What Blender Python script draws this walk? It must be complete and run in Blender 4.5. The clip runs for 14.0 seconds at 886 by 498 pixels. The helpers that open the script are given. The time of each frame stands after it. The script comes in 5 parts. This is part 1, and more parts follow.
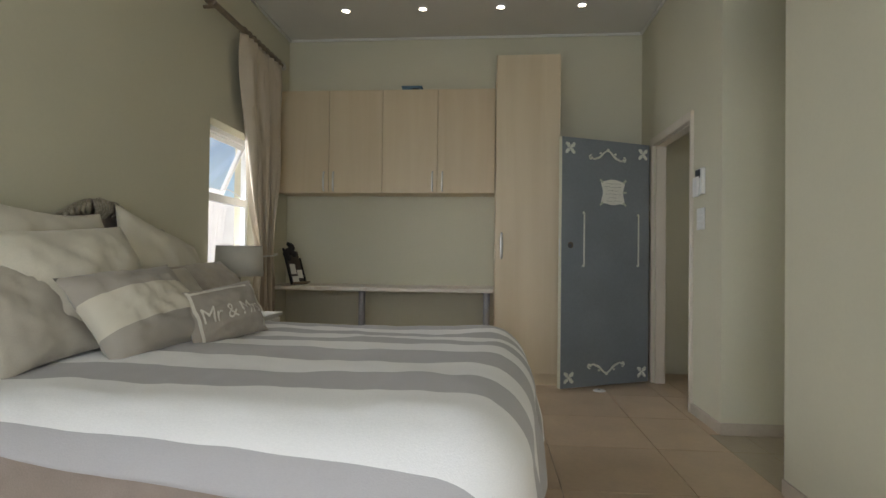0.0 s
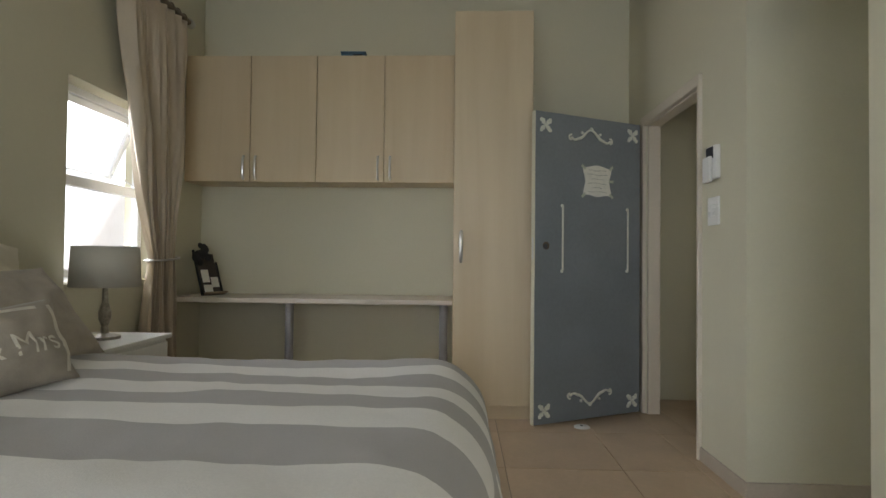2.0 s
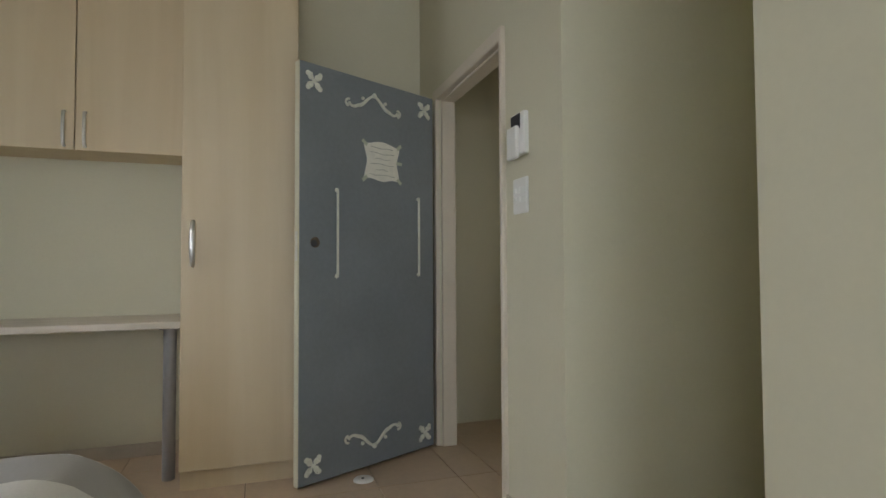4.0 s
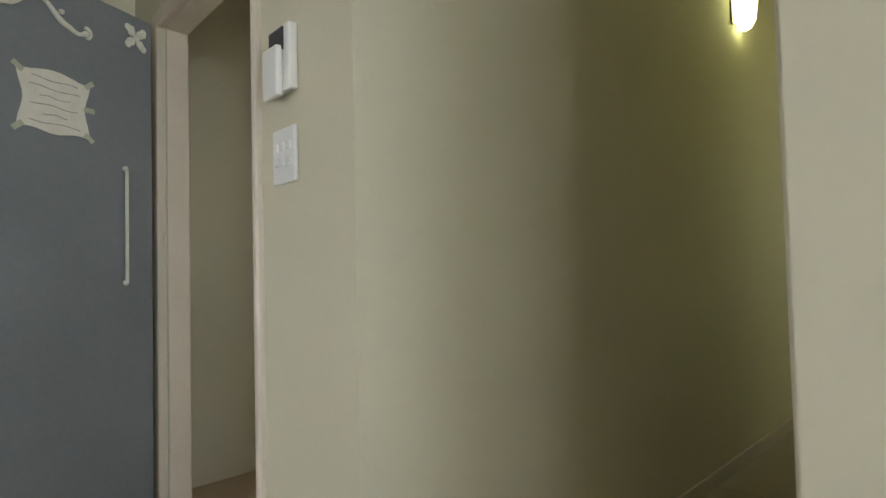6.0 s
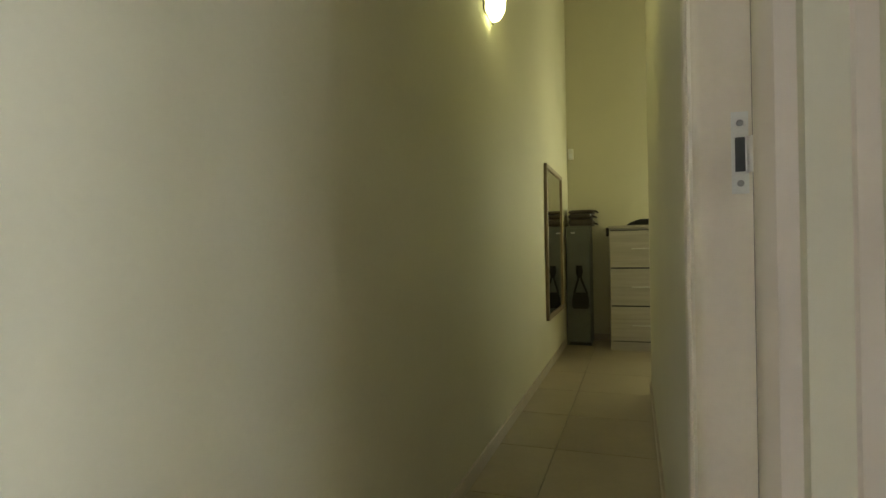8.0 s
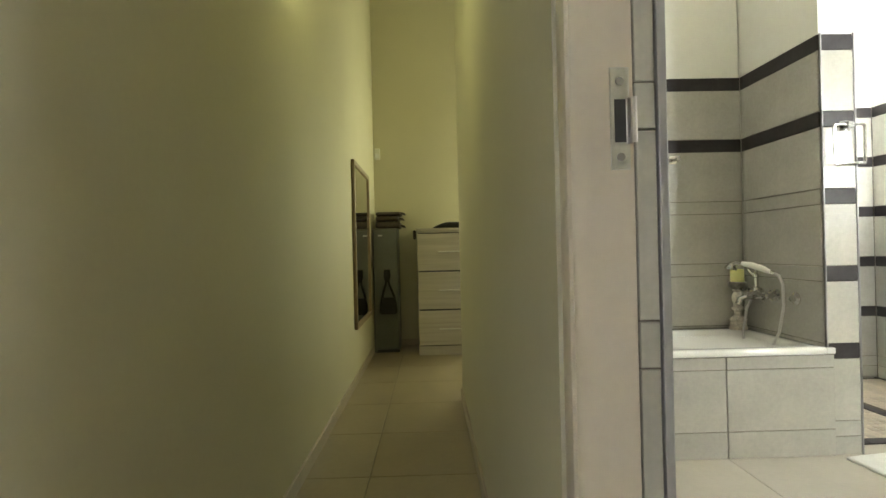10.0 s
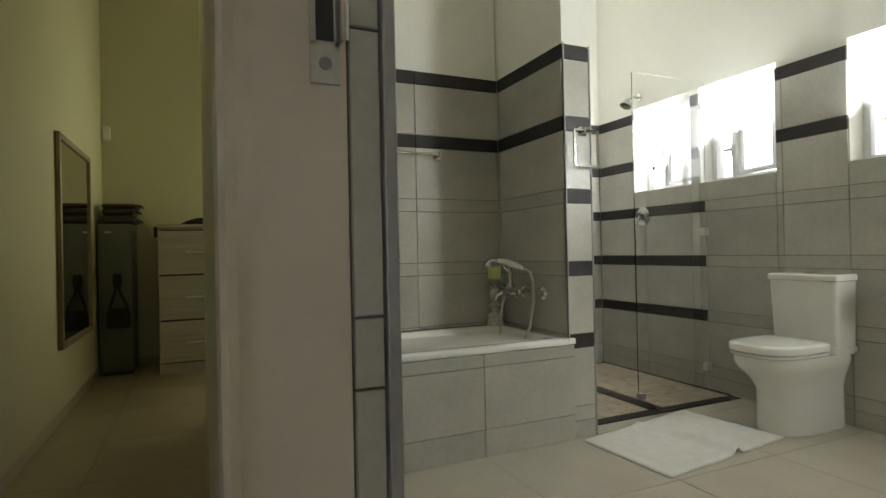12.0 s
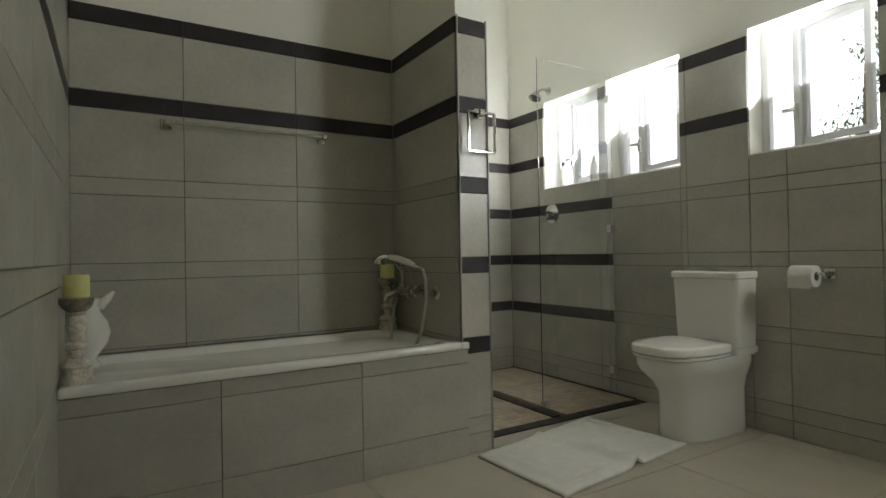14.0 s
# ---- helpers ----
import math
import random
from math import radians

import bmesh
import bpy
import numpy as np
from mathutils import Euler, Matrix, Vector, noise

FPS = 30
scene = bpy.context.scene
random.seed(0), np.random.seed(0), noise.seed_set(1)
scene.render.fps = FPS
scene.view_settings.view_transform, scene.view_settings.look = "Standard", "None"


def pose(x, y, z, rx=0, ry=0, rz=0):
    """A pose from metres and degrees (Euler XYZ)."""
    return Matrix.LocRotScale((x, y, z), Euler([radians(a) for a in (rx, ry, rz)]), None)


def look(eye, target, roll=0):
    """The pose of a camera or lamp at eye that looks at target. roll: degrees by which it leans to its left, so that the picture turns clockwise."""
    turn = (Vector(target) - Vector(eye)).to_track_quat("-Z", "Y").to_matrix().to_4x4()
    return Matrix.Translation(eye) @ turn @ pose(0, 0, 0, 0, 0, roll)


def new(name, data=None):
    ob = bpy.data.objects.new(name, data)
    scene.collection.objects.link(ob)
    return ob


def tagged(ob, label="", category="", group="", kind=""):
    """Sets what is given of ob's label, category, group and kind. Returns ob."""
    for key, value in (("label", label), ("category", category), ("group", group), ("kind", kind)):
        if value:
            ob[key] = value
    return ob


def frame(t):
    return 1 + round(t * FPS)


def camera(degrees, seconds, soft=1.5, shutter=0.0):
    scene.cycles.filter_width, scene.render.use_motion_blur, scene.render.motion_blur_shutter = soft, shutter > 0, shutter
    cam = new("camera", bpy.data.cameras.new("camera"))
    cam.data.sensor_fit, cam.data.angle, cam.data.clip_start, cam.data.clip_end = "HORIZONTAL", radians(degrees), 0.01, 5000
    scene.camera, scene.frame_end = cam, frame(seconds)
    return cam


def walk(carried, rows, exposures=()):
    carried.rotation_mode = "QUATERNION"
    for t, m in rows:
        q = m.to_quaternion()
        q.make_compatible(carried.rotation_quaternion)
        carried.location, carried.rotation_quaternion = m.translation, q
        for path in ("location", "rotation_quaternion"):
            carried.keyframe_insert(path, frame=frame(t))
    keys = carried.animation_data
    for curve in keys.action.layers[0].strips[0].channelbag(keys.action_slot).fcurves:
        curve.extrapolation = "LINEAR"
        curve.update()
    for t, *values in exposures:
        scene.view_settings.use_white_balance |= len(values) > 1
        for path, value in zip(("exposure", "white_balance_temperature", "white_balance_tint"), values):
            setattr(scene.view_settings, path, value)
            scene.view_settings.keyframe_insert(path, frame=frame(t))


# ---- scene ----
cam = camera(78.2, 14.0)
# the clip's camera opens up in the corridor and closes again at the bathroom windows
EXPOSURES = [(0, -0.05, 6500, 13), (3, 0.02, 6500, 13), (5.5, 0.42, 6500, 13), (6.5, 0.62, 6500, 13), (7.2, 0.68, 6500, 13), (9.5, 1.22, 6500, 13), (10, 1.2, 6500, 13), (10.5, 0.78, 6500, 13), (11, 0.45, 6500, 13), (11.5, 0.28, 6500, 13), (12, -0.08, 6500, 13), (13, -0.47, 6500, 13), (14, -0.76, 6500, 13)]
PATH = [
    (0, (0.32, -0.086, 1.056), (0.153, 1.907, 1.084), 0.7),
    (0.5, (0.368, 0.14, 1.064), (0.206, 2.134, 1.097), 0.6),
    (1, (0.374, 0.379, 1.062), (0.218, 2.372, 1.097), 0.6),
    (1.5, (0.379, 0.603, 1.071), (0.24, 2.598, 1.104), 0.5),
    (2, (0.431, 0.822, 1.061), (0.362, 2.82, 1.102), 0.6),
    (2.5, (0.506, 1.026, 1.057), (0.544, 3.025, 1.101), 0.5),
    (3, (0.562, 1.249, 1.052), (0.786, 3.236, 1.102), 0.2),
    (5.5, (0.972, 2.204, 1.021), (2.184, 3.793, 1.094), -1.0),
    (6, (1.048, 2.352, 1.025), (2.417, 3.809, 1.093), -1.4),
    (6.5, (1.076, 2.508, 1.033), (2.630, 3.766, 1.098), -1.6),
    (7, (1.124, 2.535, 1.061), (2.822, 3.588, 1.07), -0.4),
    (7.2, (1.191, 2.551, 1.061), (2.945, 3.513, 1.065), -0.6),
    (9.5, (1.64, 2.767, 1.037), (3.631, 2.956, 1.042), -0.9),
    (10, (1.752, 2.746, 1.033), (3.751, 2.702, 1.038), -1.3),
    (10.5, (1.829, 2.727, 1.02), (3.807, 2.431, 1.025), -1.2),
    (11, (1.918, 2.709, 1.015), (3.839, 2.154, 1.02), -1.2),
    (11.5, (1.982, 2.659, 0.996), (3.843, 1.926, 1.003), -1.2),
    (12, (2.05, 2.565, 0.982), (3.877, 1.75, 0.99), -1.2),
    (12.5, (2.108, 2.477, 0.977), (3.907, 1.603, 0.985), -1.2),
    (13, (2.148, 2.387, 0.974), (3.912, 1.445, 0.982), -1.1),
    (13.5, (2.187, 2.292, 0.96), (3.915, 1.286, 0.965), -1.1),
    (14, (2.233, 2.217, 0.927), (3.944, 1.181, 0.949), -1.0),
]
walk(cam, [(t, look(eye, target, roll)) for t, eye, target, roll in PATH], EXPOSURES)

# ---- world, sun and large lights ----
world = bpy.data.worlds.new("sky")
scene.world = world
world.use_nodes = True
wn = world.node_tree
sky = wn.nodes.new("ShaderNodeTexSky")
sky.sky_type = 'NISHITA'
sky.sun_disc = False
sky.sun_elevation, sky.sun_rotation = radians(58), radians(140)
wn.links.new(sky.outputs[0], wn.nodes["Background"].inputs[0])
wn.nodes["Background"].inputs[1].default_value = 0.12

sun = new("sun", bpy.data.lights.new("sun", 'SUN'))
sun.data.energy, sun.data.angle, sun.data.color = 4.0, radians(0.5), (1.0, 0.95, 0.88)
sun.matrix_world = look((6, 5, 12), (0, 0, 0))


def window_light(name, eye, target, w, h, watts, colour, spread=180):
    d = bpy.data.lights.new(name, 'AREA')
    d.shape, d.size, d.size_y, d.energy, d.color = 'RECTANGLE', w, h, watts, colour
    d.spread = radians(spread)
    ob = new(name, d)
    ob.matrix_world = look(eye, target)
    return ob


DAY = (0.86, 0.93, 1.0)
window_light("daylight_bedroom_window", (-1.85, 4.05, 1.47), (-0.85, 4.05, 1.05), 0.85, 1.05, 14, DAY, 116)
window_light("daylight_patio_door", (0.1, -2.42, 1.15), (0.1, 0, 1.05), 2.2, 2.0, 50, (0.75, 0.875, 1.0))
# lamp in an unseen west door, added to light the bedroom from behind
window_light("added_west_door_light", (-1.72, -1.3, 1.15), (0, -1.0, 1.05), 1.5, 2.0, 26, (0.75, 0.875, 1.0))
# sky and sunlit ground through the bathroom windows
for wx, watts in ((4.49, 30), (3.54, 17)):
    window_light("daylight_bathroom_window", (wx, -0.715, 1.74), (wx + 0.1, -0.215, 2.6), 0.52, 0.62, watts, (0.95, 1.0, 0.99), 130)
window_light("daylight_bathroom_window", (5.12, -0.715, 1.74), (5.72, -0.215, 2.0), 0.52, 0.62, 17, (0.95, 1.0, 0.99), 140)
# lamp of a made-up window out of view, added to light the tub wall
window_light("daylight_bathroom_window", (2.19, -0.715, 1.75), (3.19, -0.415, 1.85), 0.55, 0.62, 37, (0.95, 1.0, 0.95), 140)
# yellow-green lamp in an unseen window, placed to light the corridor's far end
window_light("dressing_fill_light", (7.72, 1.6, 1.6), (6.6, 2.6, 2.4), 0.9, 1.1, 14, (0.95, 1.0, 0.55))
# fill lamp in an opening added out of view, to brighten the side room
window_light("side_room_fill_light", (2.74, 4.1, 1.6), (2.0, 4.3, 1.0), 0.7, 0.75, 0.3, DAY)

# ---- materials ----


def mat(name, colour, rough=0.6, vary=0.06, scale=6.0, bump=0.05, bump_scale=80.0, metal=0.0, fine=None, spec=0.5, sheen=0.0, rnd=0.0):
    m = bpy.data.materials.new(name)
    m.use_nodes = True
    nt = m.node_tree
    b = nt.nodes["Principled BSDF"]
    b.inputs["Roughness"].default_value = rough
    b.inputs["Metallic"].default_value = metal
    b.inputs["Specular IOR Level"].default_value = spec
    if sheen:
        b.inputs["Sheen Weight"].default_value = sheen
    tc = nt.nodes.new("ShaderNodeTexCoord")
    n1 = nt.nodes.new("ShaderNodeTexNoise")
    n1.inputs["Scale"].default_value, n1.inputs["Detail"].default_value = scale, 6
    n2 = nt.nodes.new("ShaderNodeTexNoise")
    n2.inputs["Scale"].default_value, n2.inputs["Detail"].default_value = bump_scale, 4
    nt.links.new(tc.outputs["Object"], n1.inputs["Vector"])
    nt.links.new(tc.outputs["Object"], n2.inputs["Vector"])
    ramp = nt.nodes.new("ShaderNodeValToRGB")
    lo = [c * (1 - vary) for c in colour]
    hi = [min(1, c * (1 + vary)) for c in colour]
    ramp.color_ramp.elements[0].position, ramp.color_ramp.elements[1].position = 0.3, 0.7
    ramp.color_ramp.elements[0].color, ramp.color_ramp.elements[1].color = (*lo, 1), (*hi, 1)
    nt.links.new(n1.outputs["Fac"], ramp.inputs["Fac"])
    out = ramp.outputs["Color"]
    mx = nt.nodes.new("ShaderNodeMix")
    mx.data_type, mx.blend_type = 'RGBA', 'MULTIPLY'
    mx.inputs["Factor"].default_value = min(1, vary * 2.5)
    nt.links.new(out, mx.inputs[6])
    nt.links.new(n2.outputs["Fac"], mx.inputs[7])
    gain = nt.nodes.new("ShaderNodeHueSaturation")
    gain.inputs["Value"].default_value = 1 + min(1, vary * 2.5) * 0.9
    nt.links.new(mx.outputs[2], gain.inputs["Color"])
    out = gain.outputs["Color"]
    if rnd:
        oi = nt.nodes.new("ShaderNodeObjectInfo")
        mr = nt.nodes.new("ShaderNodeMapRange")
        mr.inputs[3].default_value, mr.inputs[4].default_value = 1 - rnd, 1 + rnd
        nt.links.new(oi.outputs["Random"], mr.inputs[0])
        hs = nt.nodes.new("ShaderNodeHueSaturation")
        nt.links.new(out, hs.inputs["Color"])
        nt.links.new(mr.outputs[0], hs.inputs["Value"])
        out = hs.outputs["Color"]
    nt.links.new(out, b.inputs["Base Color"])
    bp = nt.nodes.new("ShaderNodeBump")
    bp.inputs["Strength"].default_value, bp.inputs["Distance"].default_value = bump, 0.01
    nt.links.new(n2.outputs["Fac"], bp.inputs["Height"])
    nt.links.new(bp.outputs["Normal"], b.inputs["Normal"])
    return m


def wood(name, c1, c2, scale=(30, 30, 1.2), rough=0.45):
    m = mat(name, c1, rough, 0.05, 3, 0.03, 120)
    nt = m.node_tree
    b = nt.nodes["Principled BSDF"]
    tc = nt.nodes.new("ShaderNodeTexCoord")
    mp = nt.nodes.new("ShaderNodeMapping")
    mp.inputs["Scale"].default_value = scale
    n = nt.nodes.new("ShaderNodeTexNoise")
    n.inputs["Scale"].default_value, n.inputs["Detail"].default_value, n.inputs["Distortion"].default_value = 1.0, 8, 0.6
    r = nt.nodes.new("ShaderNodeValToRGB")
    r.color_ramp.elements[0].position, r.color_ramp.elements[1].position = 0.3, 0.72
    r.color_ramp.elements[0].color, r.color_ramp.elements[1].color = (*c1, 1), (*c2, 1)
    nt.links.new(tc.outputs["Object"], mp.inputs["Vector"])
    nt.links.new(mp.outputs["Vector"], n.inputs["Vector"])
    nt.links.new(n.outputs["Fac"], r.inputs["Fac"])
    nt.links.new(r.outputs["Color"], b.inputs["Base Color"])
    return m


def striped(name, stops, rough=0.9):
    """Woven cloth with stripes across the UV map's v; stops: (v from 0 to 1, colour)."""
    m = mat(name, (0.5, 0.5, 0.5), rough, 0.05, 5, 0.12, 260, sheen=0.2)
    nt = m.node_tree
    b = nt.nodes["Principled BSDF"]
    uv = nt.nodes.new("ShaderNodeUVMap")
    sp = nt.nodes.new("ShaderNodeSeparateXYZ")
    nz = nt.nodes.new("ShaderNodeTexNoise")
    nz.inputs["Scale"].default_value = 300
    r = nt.nodes.new("ShaderNodeValToRGB")
    r.color_ramp.interpolation = 'CONSTANT'
    e = r.color_ramp.elements
    e[0].position, e[0].color = stops[0][0], (*stops[0][1], 1)
    e[1].position, e[1].color = stops[1][0], (*stops[1][1], 1)
    for p, c in stops[2:]:
        k = e.new(p)
        k.color = (*c, 1)
    mx = nt.nodes.new("ShaderNodeMix")
    mx.data_type, mx.blend_type = 'RGBA', 'MULTIPLY'
    mx.inputs["Factor"].default_value = 0.12
    nt.links.new(uv.outputs["UV"], sp.inputs[0])
    nt.links.new(sp.outputs["Y"], r.inputs["Fac"])
    nt.links.new(r.outputs["Color"], mx.inputs[6])
    nt.links.new(nz.outputs["Fac"], mx.inputs[7])
    nt.links.new(mx.outputs[2], b.inputs["Base Color"])
    return m


def glow(name, colour, strength):
    m = bpy.data.materials.new(name)
    m.use_nodes = True
    b = m.node_tree.nodes["Principled BSDF"]
    b.inputs["Base Color"].default_value = (*colour, 1)
    b.inputs["Emission Color"].default_value = (*colour, 1)
    b.inputs["Emission Strength"].default_value = strength
    return m


def glass(name, tint=(1, 1, 1), rough=0.0):
    m = bpy.data.materials.new(name)
    m.use_nodes = True
    b = m.node_tree.nodes["Principled BSDF"]
    b.inputs["Base Color"].default_value = (*tint, 1)
    b.inputs["Roughness"].default_value = rough
    b.inputs["Transmission Weight"].default_value = 1.0
    b.inputs["IOR"].default_value = 1.45
    return m


PAINT = mat("wall_paint_beige", (0.61, 0.575, 0.435), 0.75, 0.02, 1.5, 0.05, 60)
BATHPAINT = mat("wall_paint_offwhite", (0.80, 0.79, 0.72), 0.7, 0.02, 1.5, 0.05, 60)
CEIL = mat("ceiling_paint", (0.70, 0.68, 0.62), 0.8, 0.02, 1.5, 0.03, 60)
FRAMEPAINT = mat("frame_paint_cream", (0.62, 0.55, 0.45), 0.4, 0.03, 4, 0.03, 50)
GROUT = mat("grout", (0.13, 0.11, 0.09), 0.9, 0.1, 20, 0.2, 200)
FLOORTILE = mat("floor_tile_sand", (0.50, 0.37, 0.25), 0.32, 0.07, 3.5, 0.02, 40, rnd=0.04)
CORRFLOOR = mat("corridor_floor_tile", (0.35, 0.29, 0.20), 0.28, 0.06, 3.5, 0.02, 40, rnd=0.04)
BATHFLOOR = mat("bath_floor_tile", (0.50, 0.455, 0.37), 0.3, 0.05, 3.5, 0.02, 40, rnd=0.03)
TILE = mat("wall_tile_taupe", (0.43, 0.415, 0.36), 0.27, 0.085, 3.0, 0.02, 60, rnd=0.05)
DARKTILE = mat("wall_tile_charcoal", (0.035, 0.03, 0.03), 0.5, 0.15, 10, 0.03, 60, rnd=0.1, spec=0.3)
MOSAIC = mat("mosaic_stone", (0.50, 0.43, 0.33), 0.5, 0.12, 12, 0.05, 60, rnd=0.14)
SKIRT = mat("skirting_tile", (0.46, 0.39, 0.31), 0.4, 0.06, 6, 0.03, 60)
BIRCH = wood("birch_laminate", (0.595, 0.47, 0.30), (0.65, 0.53, 0.355), (9, 9, 0.6))
BIRCHH = wood("birch_laminate_flat", (0.60, 0.53, 0.44), (0.70, 0.63, 0.54), (1.2, 30, 30))
CHROME = mat("chrome", (0.62, 0.61, 0.59), 0.08, 0.02, 6, 0.0, 60, metal=1.0)
HANDLE = mat("satin_nickel", (0.60, 0.59, 0.56), 0.28, 0.04, 10, 0.02, 200, metal=0.9)
STEEL = mat("brushed_steel", (0.60, 0.59, 0.57), 0.35, 0.06, 10, 0.03, 200, metal=1.0)
GREYSTEEL = mat("grey_leg_paint", (0.26, 0.25, 0.25), 0.4, 0.05, 10, 0.02, 90, metal=0.3)
TRIMMET = mat("tile_trim_metal", (0.36, 0.35, 0.35), 0.5, 0.05, 6, 0.02, 60, metal=0.4)
ALU = mat("white_aluminium", (0.82, 0.83, 0.84), 0.4, 0.02, 6, 0.01, 60)
BLUE = mat("door_chalk_paint_blue", (0.185, 0.203, 0.218), 0.65, 0.07, 2.5, 0.1, 45)
CREAM = mat("ornament_cream", (0.66, 0.66, 0.58), 0.6, 0.08, 30, 0.1, 90)
PLASTIC = mat("white_plastic", (0.78, 0.77, 0.73), 0.35, 0.02, 8, 0.01, 60)
# also painted in as shade inside bores, slots and drawer gaps
DARK = mat("dark_plastic_and_shade", (0.03, 0.03, 0.035), 0.3, 0.1, 8, 0.01, 60)
PORC = mat("porcelain", (0.82, 0.81, 0.76), 0.1, 0.01, 4, 0.0, 60)
TOWEL = mat("towelling_white", (0.80, 0.79, 0.74), 0.95, 0.05, 18, 0.35, 420, sheen=0.4)
LINEN = mat("linen_cream", (0.62, 0.57, 0.46), 0.9, 0.07, 6, 0.15, 240, sheen=0.2)
LINENG = mat("linen_taupe", (0.35, 0.305, 0.25), 0.9, 0.1, 20, 0.2, 300, sheen=0.2)
SILVER = mat("silver_leaf", (0.34, 0.31, 0.26), 0.32, 0.3, 25, 0.3, 70, metal=0.85)
VELVET = mat("bed_base_cloth", (0.30, 0.24, 0.20), 0.9, 0.1, 8, 0.15, 200, sheen=0.3)
CURTAIN = mat("curtain_silk", (0.47, 0.39, 0.285), 0.45, 0.07, 5, 0.06, 180, sheen=0.4)
SHADE = mat("lampshade_cloth", (0.55, 0.52, 0.45), 0.9, 0.05, 10, 0.15, 300)
BROWNWOOD = wood("pole_wood", (0.16, 0.12, 0.08), (0.24, 0.18, 0.12), (2, 30, 30), 0.4)
LEATHER = mat("dark_brown_leather", (0.045, 0.032, 0.024), 0.5, 0.2, 15, 0.2, 140)
BLACKCLOTH = mat("black_cloth", (0.012, 0.012, 0.012), 0.8, 0.2, 15, 0.2, 200)
LOCKER = mat("locker_grey_paint", (0.125, 0.13, 0.115), 0.45, 0.1, 5, 0.03, 80)
LIMED = wood("limed_oak", (0.40, 0.36, 0.30), (0.53, 0.49, 0.43), (30, 1.2, 30))
OAKFRAME = wood("oak_frame", (0.20, 0.14, 0.08), (0.30, 0.22, 0.13), (10, 10, 10))
WAX = mat("candle_wax", (0.70, 0.68, 0.28), 0.5, 0.05, 8, 0.02, 50)
WHITEWASH = mat("whitewashed_wood", (0.62, 0.57, 0.48), 0.6, 0.25, 30, 0.2, 90)
SOFTBLUE = mat("blue_card", (0.08, 0.16, 0.22), 0.6, 0.1, 10, 0.02, 60)
PAPER = mat("paper", (0.72, 0.70, 0.62), 0.8, 0.05, 30, 0.05, 120)
PLASTER = mat("garden_wall_plaster", (0.80, 0.79, 0.76), 0.85, 0.05, 2, 0.2, 40)
PAVING = mat("garden_ground", (0.42, 0.40, 0.36), 0.9, 0.1, 2, 0.2, 30)
LEAF = mat("leaf_green", (0.10, 0.16, 0.08), 0.5, 0.3, 8, 0.05, 60)
BARK = mat("bark", (0.12, 0.09, 0.06), 0.9, 0.3, 12, 0.5, 40)
PANE = glass("window_glass")
SHOWERGLASS = glass("shower_glass", (0.985, 1.0, 0.99))
MIRROR = mat("mirror_silver", (0.85, 0.86, 0.85), 0.02, 0.0, 6, 0.0, 60, metal=1.0)
BULB = glow("downlight_glow", (1.0, 0.86, 0.66), 25)
SCONCE = glow("sconce_glass_glow", (0.98, 1.0, 0.42), 5.5)
G1, W1 = (0.485, 0.465, 0.465), (0.92, 0.90, 0.88)

# ---- building helpers ----
I4 = Matrix.Identity(4)


def thing(name, loc, label, category, group="", kind=""):
    ob = new(name)
    ob.location = loc
    ob.empty_display_size = 0.05
    return tagged(ob, label, category, group, kind)


def part(name, bm, material, parent=None, label="", smooth=None, kind=""):
    me = bpy.data.meshes.new(name)
    bmesh.ops.recalc_face_normals(bm, faces=bm.faces)
    if smooth is not None:
        for f in bm.faces:
            f.smooth = True
        lim = radians(smooth)
        for e in bm.edges:
            if len(e.link_faces) == 2 and e.calc_face_angle(0) > lim:
                e.smooth = False
    bm.to_mesh(me)
    bm.free()
    me.materials.append(material)
    ob = new(name, me)
    if parent is not None:
        ob.parent = parent
        if parent.type == 'EMPTY':
            ob.matrix_parent_inverse = Matrix.Translation(-parent.location)
    return tagged(ob, label, kind=kind)


def solid(name, bm, material, label, category, kind="", group="", smooth=None):
    return tagged(part(name, bm, material, None, "", smooth), label, category, group, kind)


def box(bm, x0, x1, y0, y1, z0, z1, bev=0.0, m=None, seg=2):
    c = Matrix.Translation(((x0 + x1) / 2, (y0 + y1) / 2, (z0 + z1) / 2)) @ Matrix.Diagonal((abs(x1 - x0), abs(y1 - y0), abs(z1 - z0), 1))
    r = bmesh.ops.create_cube(bm, size=1, matrix=(m or I4) @ c)
    if bev:
        vs = set(r["verts"])
        es = [e for e in bm.edges if e.verts[0] in vs and e.verts[1] in vs]
        bmesh.ops.bevel(bm, geom=es, offset=bev, segments=seg, affect='EDGES', profile=0.5)
    return bm


def bx(*a, **k):
    return box(bmesh.new(), *a, **k)


def tube(bm, pts, r, seg=10, caps=True, m=None):
    """A round bar along points; r is one radius or one for each point."""
    pts = [Vector(p) for p in pts]
    rs = r if isinstance(r, (list, tuple)) else [r] * len(pts)
    rings, side = [], None
    for i, p in enumerate(pts):
        d = (pts[min(i + 1, len(pts) - 1)] - pts[max(i - 1, 0)]).normalized()
        if side is None:
            side = d.orthogonal().normalized()
        side = (side - d * side.dot(d)).normalized()
        up = d.cross(side)
        ring = []
        for k in range(seg):
            a = 2 * math.pi * k / seg
            q = p + (side * math.cos(a) + up * math.sin(a)) * rs[i]
            ring.append(bm.verts.new((m @ q) if m else q))
        rings.append(ring)
    for a, b in zip(rings, rings[1:]):
        for k in range(seg):
            bm.faces.new((a[k], a[(k + 1) % seg], b[(k + 1) % seg], b[k]))
    if caps:
        bm.faces.new(list(reversed(rings[0])))
        bm.faces.new(rings[-1])
    return bm


